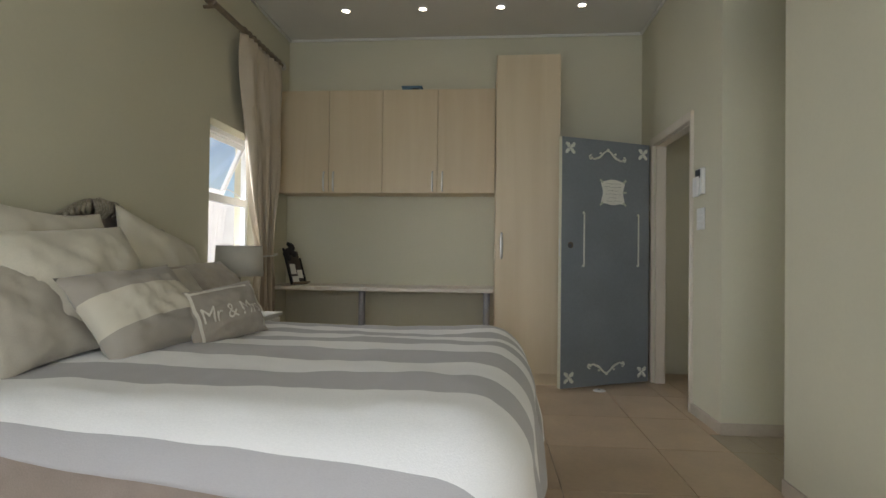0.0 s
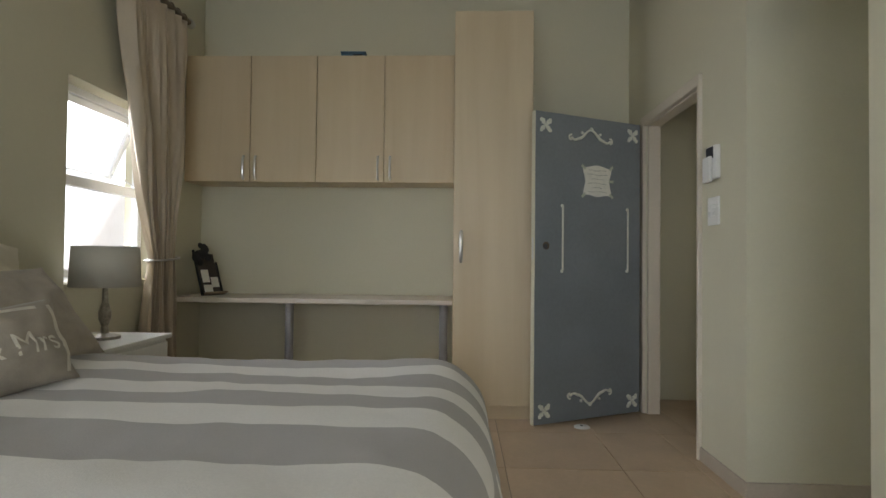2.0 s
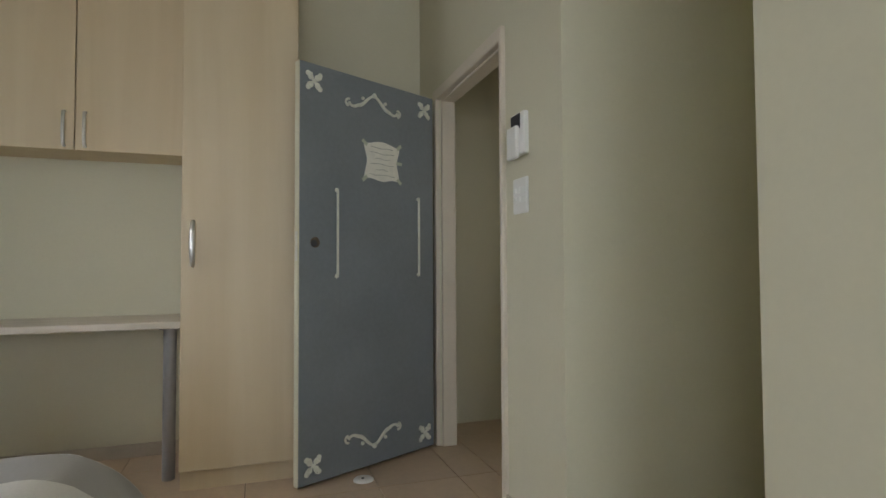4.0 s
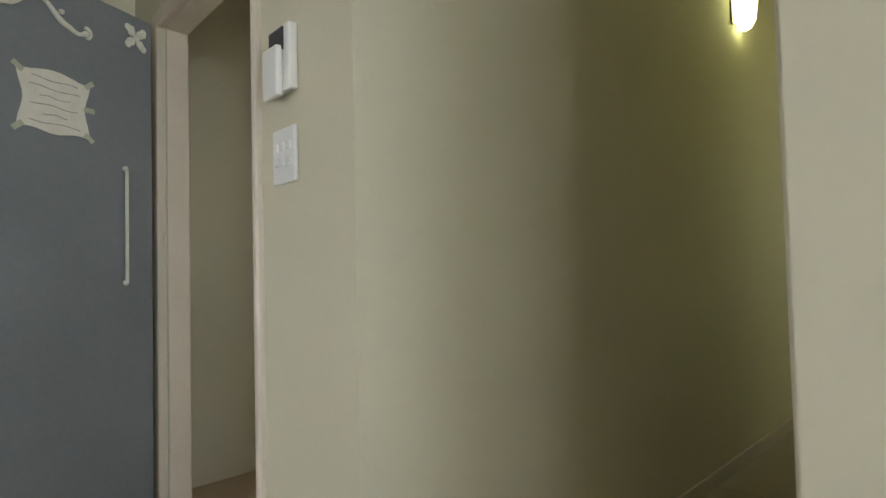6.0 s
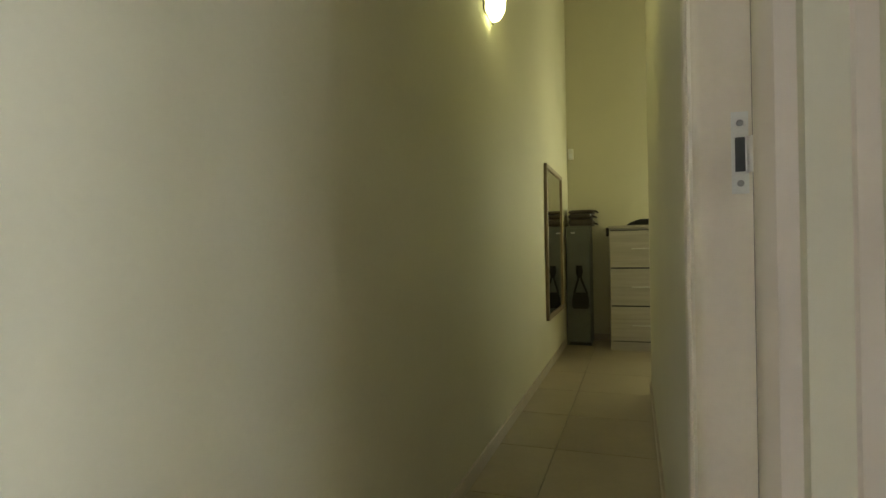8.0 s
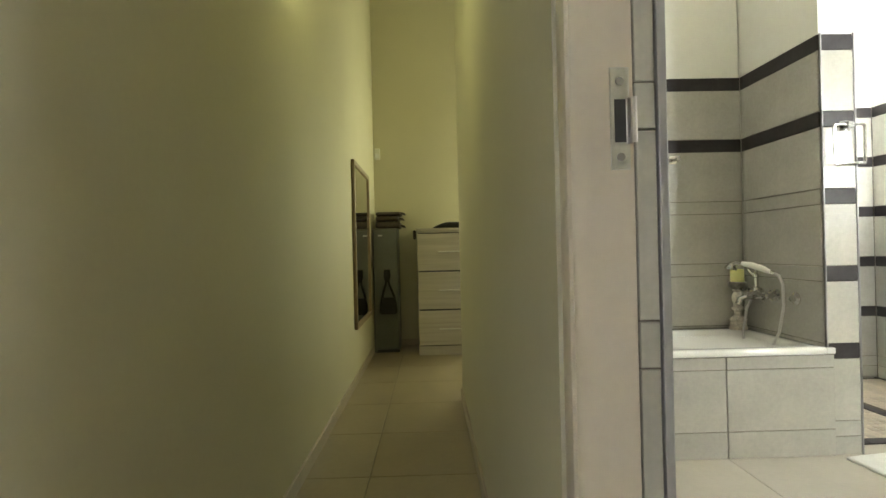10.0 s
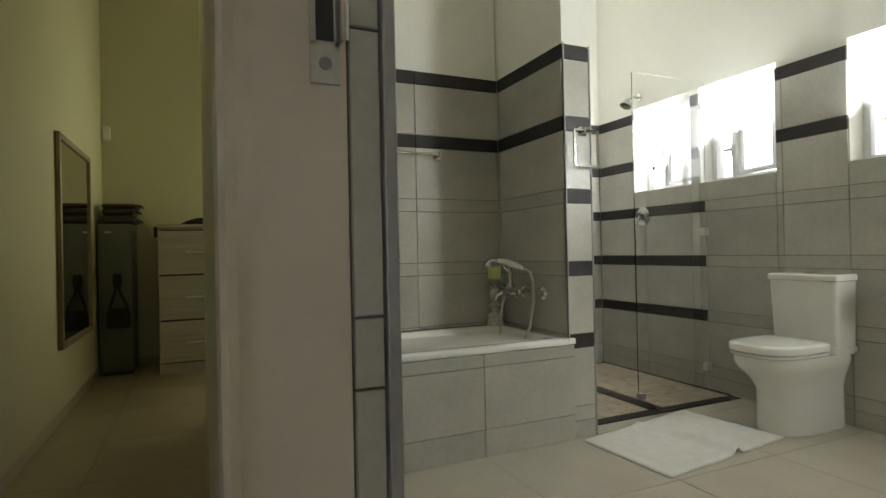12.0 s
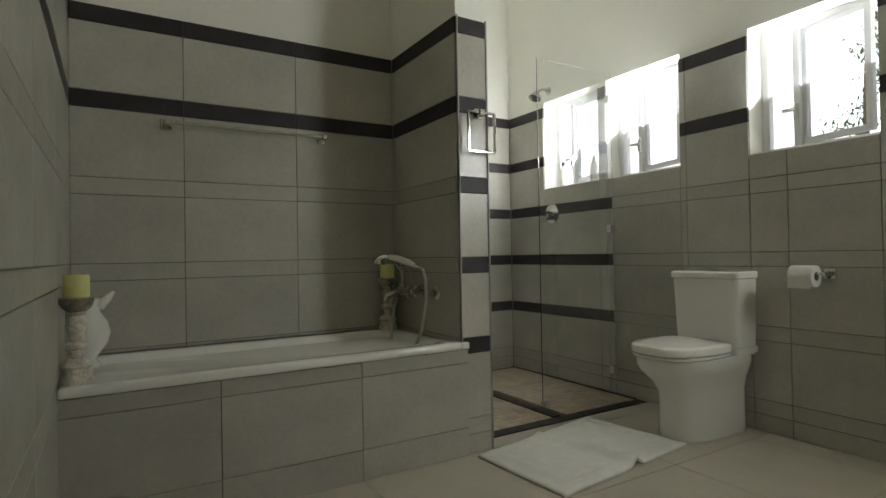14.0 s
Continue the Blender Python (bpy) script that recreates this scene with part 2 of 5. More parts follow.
def tb(*a, **k):
    return tube(bmesh.new(), *a, **k)


def lathe(profile, c, seg=28, m=None):
    """A turned shape: profile of (radius, height) about the upright axis at c."""
    bm = bmesh.new()
    rings = []
    for r, z in profile:
        r = max(r, 0.0005)
        ring = []
        for k in range(seg):
            a = 2 * math.pi * k / seg
            q = Vector((r * math.cos(a), r * math.sin(a), z))
            ring.append(bm.verts.new(Vector(c) + ((m @ q) if m else q)))
        rings.append(ring)
    for a, b in zip(rings, rings[1:]):
        for k in range(seg):
            bm.faces.new((a[k], a[(k + 1) % seg], b[(k + 1) % seg], b[k]))
    bm.faces.new(list(reversed(rings[0])))
    bm.faces.new(rings[-1])
    return bm


def rings_loft(rings, close=True):
    bm = bmesh.new()
    vs = [[bm.verts.new(p) for p in ring] for ring in rings]
    n = len(vs[0])
    for a, b in zip(vs, vs[1:]):
        for k in range(n):
            bm.faces.new((a[k], a[(k + 1) % n], b[(k + 1) % n], b[k]))
    if close:
        bm.faces.new(list(reversed(vs[0])))
        bm.faces.new(vs[-1])
    return bm


def rrect(x0, x1, y0, y1, z, r, n=6):
    out = []
    for cx, cy, a0 in ((x1 - r, y1 - r, 0), (x0 + r, y1 - r, 90), (x0 + r, y0 + r, 180), (x1 - r, y0 + r, 270)):
        for k in range(n + 1):
            a = radians(a0 + 90 * k / n)
            out.append((cx + r * math.cos(a), cy + r * math.sin(a), z))
    return out


def wall(name, axis, a0, a1, b0, b1, z0, z1, material, holes=()):
    """A wall a0..a1 thick on its axis, b0..b1 long, with openings (b from, b to, z from, z to)."""
    bm = bmesh.new()
    cuts = sorted({b0, b1, *[h[0] for h in holes], *[h[1] for h in holes]})
    for p, q in zip(cuts, cuts[1:]):
        zs = [z0]
        for h in sorted(holes, key=lambda h: h[2]):
            if h[0] <= p + 1e-6 and h[1] >= q - 1e-6:
                zs += [h[2], h[3]]
        zs.append(z1)
        for lo, hi in zip(zs[::2], zs[1::2]):
            if hi - lo > 1e-4:
                if axis == "x":
                    box(bm, a0, a1, p, q, lo, hi)
                else:
                    box(bm, p, q, a0, a1, lo, hi)
    bmesh.ops.remove_doubles(bm, verts=bm.verts, dist=1e-5)
    me = bpy.data.meshes.new(name)
    bm.to_mesh(me)
    bm.free()
    me.materials.append(material)
    return tagged(new(name, me), kind="structure")


H = 3.17
HW = 4.0
# ---- structure ----
solid("floor", bx(-1.66, 7.75, -2.5, 5.12, -0.2, -0.006), GROUT, "grout bed under the floor tiles", "floor", "structure")
# the first opening is for the unseen door added as a light source
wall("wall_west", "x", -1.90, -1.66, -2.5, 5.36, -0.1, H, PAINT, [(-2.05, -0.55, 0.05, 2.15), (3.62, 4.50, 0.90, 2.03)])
wall("wall_north", "y", 5.12, 5.36, -1.66, 1.73, -0.1, H, PAINT)
wall("wall_east_bedroom", "x", 1.73, 1.82, 3.505, 5.36, -0.1, H, PAINT, [(3.84, 4.72, -0.1, 2.06)])
wall("wall_corridor_north", "y", 3.355, 3.505, 1.73, 7.75, -0.1, HW, PAINT)
wall("wall_corridor_south", "y", 2.385, 2.545, 1.785, 5.58, -0.1, HW, PAINT, [(1.80, 2.62, -0.1, 2.08)])
wall("wall_bedroom_bathroom", "x", 1.66, 1.785, -2.5, 2.508, -0.1, HW, PAINT)
wall("wall_south_bedroom", "y", -2.74, -2.5, -1.90, 1.785, -0.1, H, PAINT, [(-1.0, 1.2, 0.05, 2.15)])
# the opening at x 1.9 is for the added, unseen window
wall("wall_south_bathroom", "y", -0.857, -0.617, 1.785, 6.0033, -0.1, HW, BATHPAINT, [(1.9, 2.485, 1.415, 2.075), (3.2538, 3.8193, 1.415, 2.075), (4.2191, 4.7748, 1.415, 2.075), (4.8431, 5.3891, 1.415, 2.075)])
wall("wall_tub_back", "x", 5.03, 5.18, 0.85, 2.385, -0.1, HW, BATHPAINT)
wall("wall_tub_end", "y", 0.675, 0.84, 4.362, 5.81, -0.1, HW, BATHPAINT)
wall("wall_shower_end", "x", 5.81, 6.02, -0.617, 0.84, -0.1, HW, BATHPAINT)
wall("wall_east_dressing", "x", 7.75, 7.9, 0.7, 3.505, -0.1, HW, PAINT, [(1.15, 2.05, 1.05, 2.15)])
wall("wall_south_dressing", "y", 0.86, 1.0, 5.58, 7.75, -0.1, HW, PAINT)
wall("wall_west_dressing", "x", 5.43, 5.58, 1.0, 2.385, -0.1, HW, PAINT)
wall("wall_side_room_north", "y", 5.12, 5.26, 1.82, 2.8, -0.1, H, PAINT)
# this opening is added out of view for the fill lamp
wall("wall_side_room_east", "x", 2.65, 2.8, 3.505, 5.12, -0.1, H, PAINT, [(3.7, 4.5, 1.2, 2.0)])
solid("ceiling", bx(-1.9, 1.73, -2.74, 5.36, H, H + 0.15), CEIL, "painted plaster ceiling", "ceiling", "structure")
solid("ceiling_corridor", bx(1.73, 5.58, 2.545, 3.355, H, H + 0.15), CEIL, "painted plaster ceiling of the corridor", "ceiling", "structure")
solid("ceiling_high", bx(1.665, 7.9, -0.93, 3.51, HW, HW + 0.15), CEIL, "painted plaster ceiling over corridor and bathroom", "ceiling", "structure")
solid("ceiling_side_room", bx(1.73, 2.8, 3.355, 5.36, H, H + 0.15), CEIL, "painted plaster ceiling of the side room", "ceiling", "structure")
solid("wall_over_corridor", bx(5.50, 5.58, 2.545, 3.355, H + 0.15, HW), PAINT, "painted wall above the corridor end", "wall", "structure")


def skirting(axis, at, face, b0, b1):
    """A tile skirting on the wall face at; face: the side it stands out to."""
    lo, hi = sorted((at, at + face * 0.012))
    bm = bx(lo, hi, b0, b1, 0, 0.072, bev=0.002, seg=1) if axis == "x" else bx(b0, b1, lo, hi, 0, 0.072, bev=0.002, seg=1)
    solid("baseboard", bm, SKIRT, "sand-coloured tile skirting along the wall foot", "baseboard", "structure")


skirting("x", 1.73, -1, 3.355, 3.835)
skirting("y", 3.355, -1, 1.718, 7.33)
skirting("x", 1.66, -1, -2.5, 2.508)
skirting("y", 2.545, 1, 2.70, 5.58)
skirting("y", 5.12, -1, -1.66, 1.73)
skirting("x", -1.66, 1, -0.5, 5.1)
skirting("x", 2.65, -1, 3.48, 5.12)
skirting("x", 7.75, -1, 2.0, 3.3)
skirting("y", 3.505, 1, 1.82, 2.65)
# ceiling edge trim round the bedroom
for args in ((-1.66, -1.635, -2.5, 5.12), (1.71, 1.73, 3.36, 5.12), (-1.635, 1.71, 5.10, 5.12)):
    solid("trim", bx(*args, H - 0.022, H, bev=0.004), CEIL, "thin painted plaster edge trim under the ceiling", "cornice", "structure")

# ---- windows ----


def window_frame(parent, axis, at, b0, b1, z0, z1, w=0.045, d=0.05, name="window_frame"):
    bm = bmesh.new()

    def bar(p0, p1, q0, q1):
        if axis == "x":
            box(bm, at - d / 2, at + d / 2, p0, p1, q0, q1, bev=0.004)
        else:
            box(bm, p0, p1, at - d / 2, at + d / 2, q0, q1, bev=0.004)
    bar(b0, b0 + w, z0, z1)
    bar(b1 - w, b1, z0, z1)
    bar(b0 + w - 0.002, b1 - w + 0.002, z0, z0 + w)
    bar(b0 + w - 0.002, b1 - w + 0.002, z1 - w, z1)
    return part(name, bm, ALU, parent)


def tilted(bm_fn, m):
    bm = bm_fn()
    bmesh.ops.transform(bm, matrix=m, verts=bm.verts)
    return bm


def pane(bm, parent):
    ob = part("pane", bm, PANE, parent)
    ob.visible_shadow = False
    return ob


win = thing("window_1", (-1.8, 4.06, 0.9), "white aluminium window with its top sash tilted open", "window", kind="structure")
window_frame(win, "x", -1.80, 3.62, 4.50, 0.94, 2.03)
part("transom", bx(-1.825, -1.775, 3.66, 4.46, 1.46, 1.52, bev=0.004), ALU, win)
pane(bx(-1.803, -1.797, 3.66, 4.46, 0.98, 1.465), win)
part("window_sill", bx(-1.90, -1.64, 3.62, 4.50, 0.885, 0.915, bev=0.006), PAINT, win)
mt = Matrix.Translation((-1.80, 0, 1.985)) @ Matrix.Rotation(radians(24), 4, 'Y') @ Matrix.Translation((1.80, 0, -1.985))
sash = bmesh.new()
for a in ((3.665, 3.705, 1.525, 1.985), (4.415, 4.455, 1.525, 1.985), (3.70, 4.42, 1.525, 1.565), (3.70, 4.42, 1.945, 1.985)):
    box(sash, -1.82, -1.785, *a, bev=0.003)
bmesh.ops.transform(sash, matrix=mt, verts=sash.verts)
part("sash", sash, ALU, win, "top-hung sash tilted outwards")
pane(tilted(lambda: bx(-1.805, -1.80, 3.70, 4.42, 1.56, 1.95), mt), win)
part("stay", tb([(-1.79, 4.44, 1.53), (-1.9, 4.44, 1.6), (-1.99, 4.43, 1.63)], 0.005), STEEL, win)

# the last of the four is unseen, added as a light source
for i, (b0, b1) in enumerate(((4.8431, 5.3891), (4.2191, 4.7748), (3.2538, 3.8193), (1.9, 2.485))):
    wb = thing("window_%d" % (i + 2), ((b0 + b1) / 2, -0.757, 1.415), "white aluminium bathroom window with one sash swung open", "window", kind="structure")
    window_frame(wb, "y", -0.767, b0, b1, 1.415, 2.075, 0.035)
    xm = b1 - 0.17
    part("mullion", bx(xm - 0.016, xm + 0.016, -0.792, -0.742, 1.45, 2.04, bev=0.003), ALU, wb)
    pane(bx(xm + 0.015, b1 - 0.03, -0.77, -0.765, 1.45, 2.04), wb)
    part("window_sill", bx(b0 + 0.002, b1 - 0.002, -0.857, -0.627, 1.405, 1.423, bev=0.003), BATHPAINT, wb)
    ms = Matrix.Translation((b0 + 0.03, -0.767, 0)) @ Matrix.Rotation(radians(-14), 4, 'Z') @ Matrix.Translation((-b0 - 0.03, 0.84, 0))
    sb = bmesh.new()
    for a in ((b0 + 0.035, b0 + 0.065, 1.455, 2.035), (xm - 0.05, xm - 0.02, 1.455, 2.035)):
        box(sb, a[0], a[1], -0.787, -0.757, a[2], a[3], bev=0.003)
    for a in ((1.455, 1.485), (2.005, 2.035)):
        box(sb, b0 + 0.06, xm - 0.045, -0.787, -0.757, *a, bev=0.003)
    bmesh.ops.transform(sb, matrix=ms, verts=sb.verts)
    part("sash", sb, ALU, wb, "side-hung sash swung outwards")
    pane(tilted(lambda: bx(b0 + 0.06, xm - 0.045, -0.775, -0.77, 1.48, 2.01), ms), wb)
    part("window_handle", box(box(bmesh.new(), xm - 0.012, xm + 0.012, -0.742, -0.727, 1.58, 1.66, bev=0.003), xm - 0.008, xm + 0.06, -0.727, -0.714, 1.62, 1.64, bev=0.003), STEEL, wb)

# the patio opening behind the walk, and the dressing room's added, unseen window
pd = thing("window_6", (0.1, -2.6, 0.05), "white aluminium sliding patio door", "window", kind="structure")
window_frame(pd, "y", -2.62, -1.0, 1.2, 0.05, 2.15, 0.06)
part("mullion", bx(0.07, 0.13, -2.645, -2.595, 0.11, 2.09, bev=0.004), ALU, pd)
pane(bx(-0.94, 1.14, -2.623, -2.617, 0.11, 2.09), pd)
# unseen west door, added only to carry the bedroom's side light
gd = thing("window_8", (-1.78, -1.3, 0.05), "unseen white aluminium glazed door, added to let in west light", "window", kind="structure")
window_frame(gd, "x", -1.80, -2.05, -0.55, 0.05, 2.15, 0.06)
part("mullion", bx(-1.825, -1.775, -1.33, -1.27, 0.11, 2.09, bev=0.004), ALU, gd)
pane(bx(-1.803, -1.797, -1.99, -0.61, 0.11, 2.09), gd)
wd = thing("window_7", (7.82, 1.6, 1.05), "white aluminium dressing room window, placed unseen as a light source", "window", kind="structure")
window_frame(wd, "x", 7.83, 1.15, 2.05, 1.05, 2.15)
pane(bx(7.827, 7.833, 1.19, 2.01, 1.09, 2.11), wd)

# ---- doors ----
door = thing("door_1", (1.66, 4.72, 0), "blue chalk-painted door with cream ornaments, standing wide open", "door", kind="structure")
DW = 0.88
du = Vector((0.90 - 1.69, 4.335 - 4.722, 0)).normalized()
DM = Matrix(((du.x, -du.y, 0, 1.69), (du.y, du.x, 0, 4.722), (0, 0, 1, 0.012), (0, 0, 0, 1)))
# local: x from hinge to free edge, +y towards the room, z up


def dl(bm):
    bmesh.ops.transform(bm, matrix=DM, verts=bm.verts)
    return bm


leaf = part("leaf", dl(bx(0, DW, -0.04, 0, 0, 2.023, bev=0.003)), BLUE, door)
part("edge_strip", dl(bx(DW, DW + 0.004, -0.038, -0.002, 0.0, 2.02)), PAINT, door, "pale strip along the free edge of the leaf")
part("lock_plate", dl(bx(DW + 0.004, DW + 0.006, -0.03, -0.01, 1.06, 1.20)), STEEL, door)


def rot_disc(u, z, r, y0, y1, seg=20):
    return dl(tb([(u, y0, z), (u, y1, z)], r, seg))


part("knob_hole", rot_disc(DW - 0.085, 1.15, 0.026, -0.005, 0.001), BARK, door, "round bored hole with raw wood inside")
# dark disc in place of the shade inside the bore
part("hole_shadow_bore", rot_disc(DW - 0.078, 1.145, 0.017, -0.004, 0.0018), DARK, door)


def ornament(u, z, s):
    bm = bmesh.new()
    for k in range(4):
        a = radians(45 + 90 * k)
        for rr, w in ((0.026, 0.016), (0.047, 0.014)):
            bmesh.ops.create_icosphere(bm, subdivisions=2, radius=w * s, matrix=Matrix.Translation((u + rr * s * math.cos(a), 0.004, z + rr * s * math.sin(a))) @ Matrix.Diagonal((1, 0.5, 1, 1)))
        tube(bm, [(u + 0.01 * math.cos(a), 0.004, z + 0.01 * math.sin(a)), (u + 0.04 * s * math.cos(a + 0.35), 0.008, z + 0.04 * s * math.sin(a + 0.35)), (u + 0.052 * s * math.cos(a + 0.1), 0.004, z + 0.052 * s * math.sin(a + 0.1))], [0.006, 0.006, 0.003], 6)
    bmesh.ops.create_icosphere(bm, subdivisions=2, radius=0.012 * s, matrix=Matrix.Translation((u, 0.006, z)))
    return part("corner_ornament", dl(bm), CREAM, door, "cream moulded corner ornament", 40)


for u, z in ((0.075, 0.085), (DW - 0.075, 0.085), (0.075, 1.935), (DW - 0.075, 1.935)):
    ornament(u, z, 1.0)


def scroll(zc, flip):
    bm = bmesh.new()
    n = 40
    for side in (-1, 1):
        pts, rs = [], []
        for k in range(n + 1):
            t = k / n
            x = side * 0.165 * t
            z = 0.032 * math.cos(math.pi * min(1, t / 0.62)) - 0.012 * math.sin(math.pi * max(0, (t - 0.62) / 0.38))
            pts.append((DW / 2 + x, 0.006, zc + flip * z))
            rs.append(0.010 - 0.004 * abs(2 * t - 1) + (0.004 if t > 0.93 else 0))
        tube(bm, pts, rs, 8)
        cx = DW / 2 + side * 0.165
        curl = [(cx + side * 0.016 * math.cos(a), 0.006, zc + flip * (-0.048 + 0.018 + 0.018 * math.sin(a))) for a in [radians(-90 + 25 * k) for k in range(9)]]
        tube(bm, curl, 0.006, 8)
        bmesh.ops.create_icosphere(bm, subdivisions=2, radius=0.010, matrix=Matrix.Translation((DW / 2 + side * 0.075, 0.008, zc + flip * 0.008)))
    bmesh.ops.create_icosphere(bm, subdivisions=2, radius=0.014, matrix=Matrix.Translation((DW / 2, 0.008, zc + flip * 0.037)))
    part("scroll_ornament", dl(bm), CREAM, door, "cream moulded scroll ornament", 40)


scroll(1.905, 1)
scroll(0.135, -1)
for u in (0.118, 0.668):
    bm = tb([(u, 0.006, 0.99), (u, 0.006, 1.41)], 0.0065, 8)
    for z in (0.985, 1.415):
        bmesh.ops.create_icosphere(bm, subdivisions=2, radius=0.011, matrix=Matrix.Translation((u + 0.006, 0.006, z)))
    part("rod_ornament", dl(bm), CREAM, door, "cream moulded upright bead", 40)
# paper notice with a scalloped, waisted outline, held by tape at its corners
pl = bmesh.new()
n = 24
PC = 0.382
left, right, top, bot = [], [], [], []
for k in range(n + 1):
    t = k / n
    hw = 0.106 + 0.014 * abs(2 * t - 1) ** 2 + 0.004 * math.sin(9 * t)
    left.append((PC - hw, 0.003, 1.495 + 0.19 * t))
    right.append((PC + hw, 0.003, 1.495 + 0.19 * t))
    x = PC - 0.12 + 0.24 * t
    top.append((x, 0.003, 1.685 + 0.018 * math.sin(math.pi * t) ** 2 * (1 if abs(t - 0.5) < 0.3 else 0.7)))
    bot.append((x, 0.003, 1.495 + 0.006 * math.sin(3 * math.pi * t)))
pl.faces.new([pl.verts.new(p) for p in left + top[1:-1] + right[::-1] + bot[-2:0:-1]])
ex = bmesh.ops.extrude_face_region(pl, geom=pl.faces[:])
bmesh.ops.translate(pl, vec=(0, -0.0028, 0), verts=[v for v in ex["geom"] if isinstance(v, bmesh.types.BMVert)])
plaque = part("plaque", dl(pl), PAPER, door, "small scalloped paper notice with faint writing")
TAPE = mat("yellowed_tape", (0.42, 0.44, 0.34), 0.4, 0.1, 30, 0.05, 120)
for sx, z, a in ((-1, 1.69, 40), (1, 1.685, -35), (-1, 1.50, -40), (1, 1.495, 40), (-1, 1.60, 0)):
    mt2 = Matrix.Translation((PC + sx * 0.118, 0.0042, z)) @ Matrix.Rotation(radians(a), 4, 'Y')
    part("tape", dl(tilted(lambda: bx(-0.019, 0.019, -0.0005, 0.0005, -0.009, 0.009), mt2)), TAPE, plaque)
INK = mat("faded_ink", (0.34, 0.34, 0.30), 0.8, 0.2, 60, 0.02, 120)
for k, hw in enumerate((0.075, 0.085, 0.05, 0.078, 0.04, 0.085)):
    z = 1.668 - 0.029 * k
    part("writing", dl(tb([(PC - hw + 2 * hw * j / 8, 0.0032, z + 0.003 * math.sin(j + k)) for j in range(9)], 0.0016, 5)), INK, plaque)

fr = thing("door_frame", (1.785, 4.28, 0), "cream-painted steel door frame round the side doorway", "door frame", kind="structure")


def jamb(parent, y0, y1, z0, z1, name="jamb"):
    bm = box(bmesh.new(), 1.708, 1.750, y0, y1, z0, z1, bev=0.008)
    part(name, bm, FRAMEPAINT, parent)


jamb(fr, 4.722, 4.768, 0, 2.05)
part("stop", bx(1.74, 1.825, 4.698, 4.722, 0, 2.05, bev=0.005), FRAMEPAINT, fr)
jamb(fr, 3.815, 3.842, 0, 2.05)
part("stop", bx(1.740, 1.825, 3.838, 3.858, 0, 2.05, bev=0.004), FRAMEPAINT, fr)
part("head", box(box(bmesh.new(), 1.708, 1.750, 3.815, 4.79, 2.03, 2.095, bev=0.008), 1.740, 1.825, 3.84, 4.72, 2.02, 2.062, bev=0.006), FRAMEPAINT, fr)

df = thing("door_frame", (2.58, 2.46, 0), "cream-painted steel bathroom door frame with a strike plate", "door frame", kind="structure")
prof = [(2.515, 2.546), (2.519, 2.551), (2.53, 2.554), (2.555, 2.553), (2.570, 2.547), (2.577, 2.533), (2.588, 2.526), (2.596, 2.514), (2.598, 2.49), (2.598, 2.425), (2.64, 2.425), (2.64, 2.52), (2.53, 2.544)]
bmj = rings_loft([[(x, y, z) for x, y in prof] for z in (0, 2.09)])
part("jamb", bmj, FRAMEPAINT, df, smooth=35)
part("jamb", rings_loft([[(2 * 2.215 - x - 0.01, y, z) for x, y in prof] for z in (0, 2.09)]), FRAMEPAINT, df, smooth=35)
part("head", box(bmesh.new(), 1.80, 2.62, 2.425, 2.562, 2.04, 2.12, bev=0.008), FRAMEPAINT, df)
pl = bmesh.new()
for a in ((1.262, 1.312), (1.152, 1.195)):
    box(pl, 2.594, 2.597, 2.432, 2.462, *a)
box(pl, 2.594, 2.597, 2.432, 2.438, 1.19, 1.265)
box(pl, 2.594, 2.597, 2.456, 2.462, 1.19, 1.265)
strike = part("strike_plate", pl, STEEL, df, "zinc-plated strike plate with a bent lip")
part("lip", rings_loft([[(2.594 - 0.018 * math.sin(a), 2.432 - 0.004 + 0.006 * math.cos(a), z) for z in (1.192, 1.262)] + [(2.5965 - 0.018 * math.sin(a), 2.4305 + 0.006 * math.cos(a), z) for z in (1.262, 1.192)] for a in [radians(15 * k) for k in range(8)]]), STEEL, strike, smooth=40)
# dark block in place of the slot's shaded depth
part("latch_slot_shade", bx(2.5935, 2.5975, 2.438, 2.456, 1.195, 1.262), DARK, strike)
for z in (1.29, 1.172):
    part("screw", tb([(2.592, 2.447, z), (2.596, 2.447, z)], 0.0065, 12), GREYSTEEL, strike)

# ---- bedroom: wall units and desk ----


def bow_handle(parent, p, horizontal=False, half=0.06, out=0.026, axis=(0, -1, 0)):
    o = Vector(axis)
    al = Vector((1, 0, 0)) if horizontal else Vector((0, 0, 1))
    pts = [Vector(p) + al * (half * math.sin(radians(a))) + o * (out * math.cos(radians(a)) ** 0.6 if abs(a) < 90 else 0) for a in range(-90, 91, 15)]
    return part("handle", tb(pts, 0.0085, 8), HANDLE, parent, "brushed steel bow handle", 40)


XS = [-1.65, -1.155, -0.657, -0.15, 0.368]
for i in (0, 2):
    u = thing("wall_cabinet", ((XS[i] + XS[i + 2]) / 2, 4.97, 1.635), "birch laminate two-door wall cabinet above the desk", "cabinet", "wall cabinets")
    part("body", bx(XS[i], XS[i + 2] - 0.001, 4.838, 5.118, 1.632, 2.572), BIRCH, u)
    for k in (0, 1):
        d = part("door", bx(XS[i + k] + 0.003, XS[i + k + 1] - 0.003, 4.817, 4.836, 1.63, 2.575, bev=0.0025), BIRCH, u)
        hx = XS[i + 1] + (-0.045 if k == 0 else 0.045)
        bow_handle(d, (hx, 4.818, 1.735), half=0.085)
tall = thing("tall_cupboard", (0.64, 4.8, 0), "tall narrow birch laminate cupboard with one door", "cupboard")
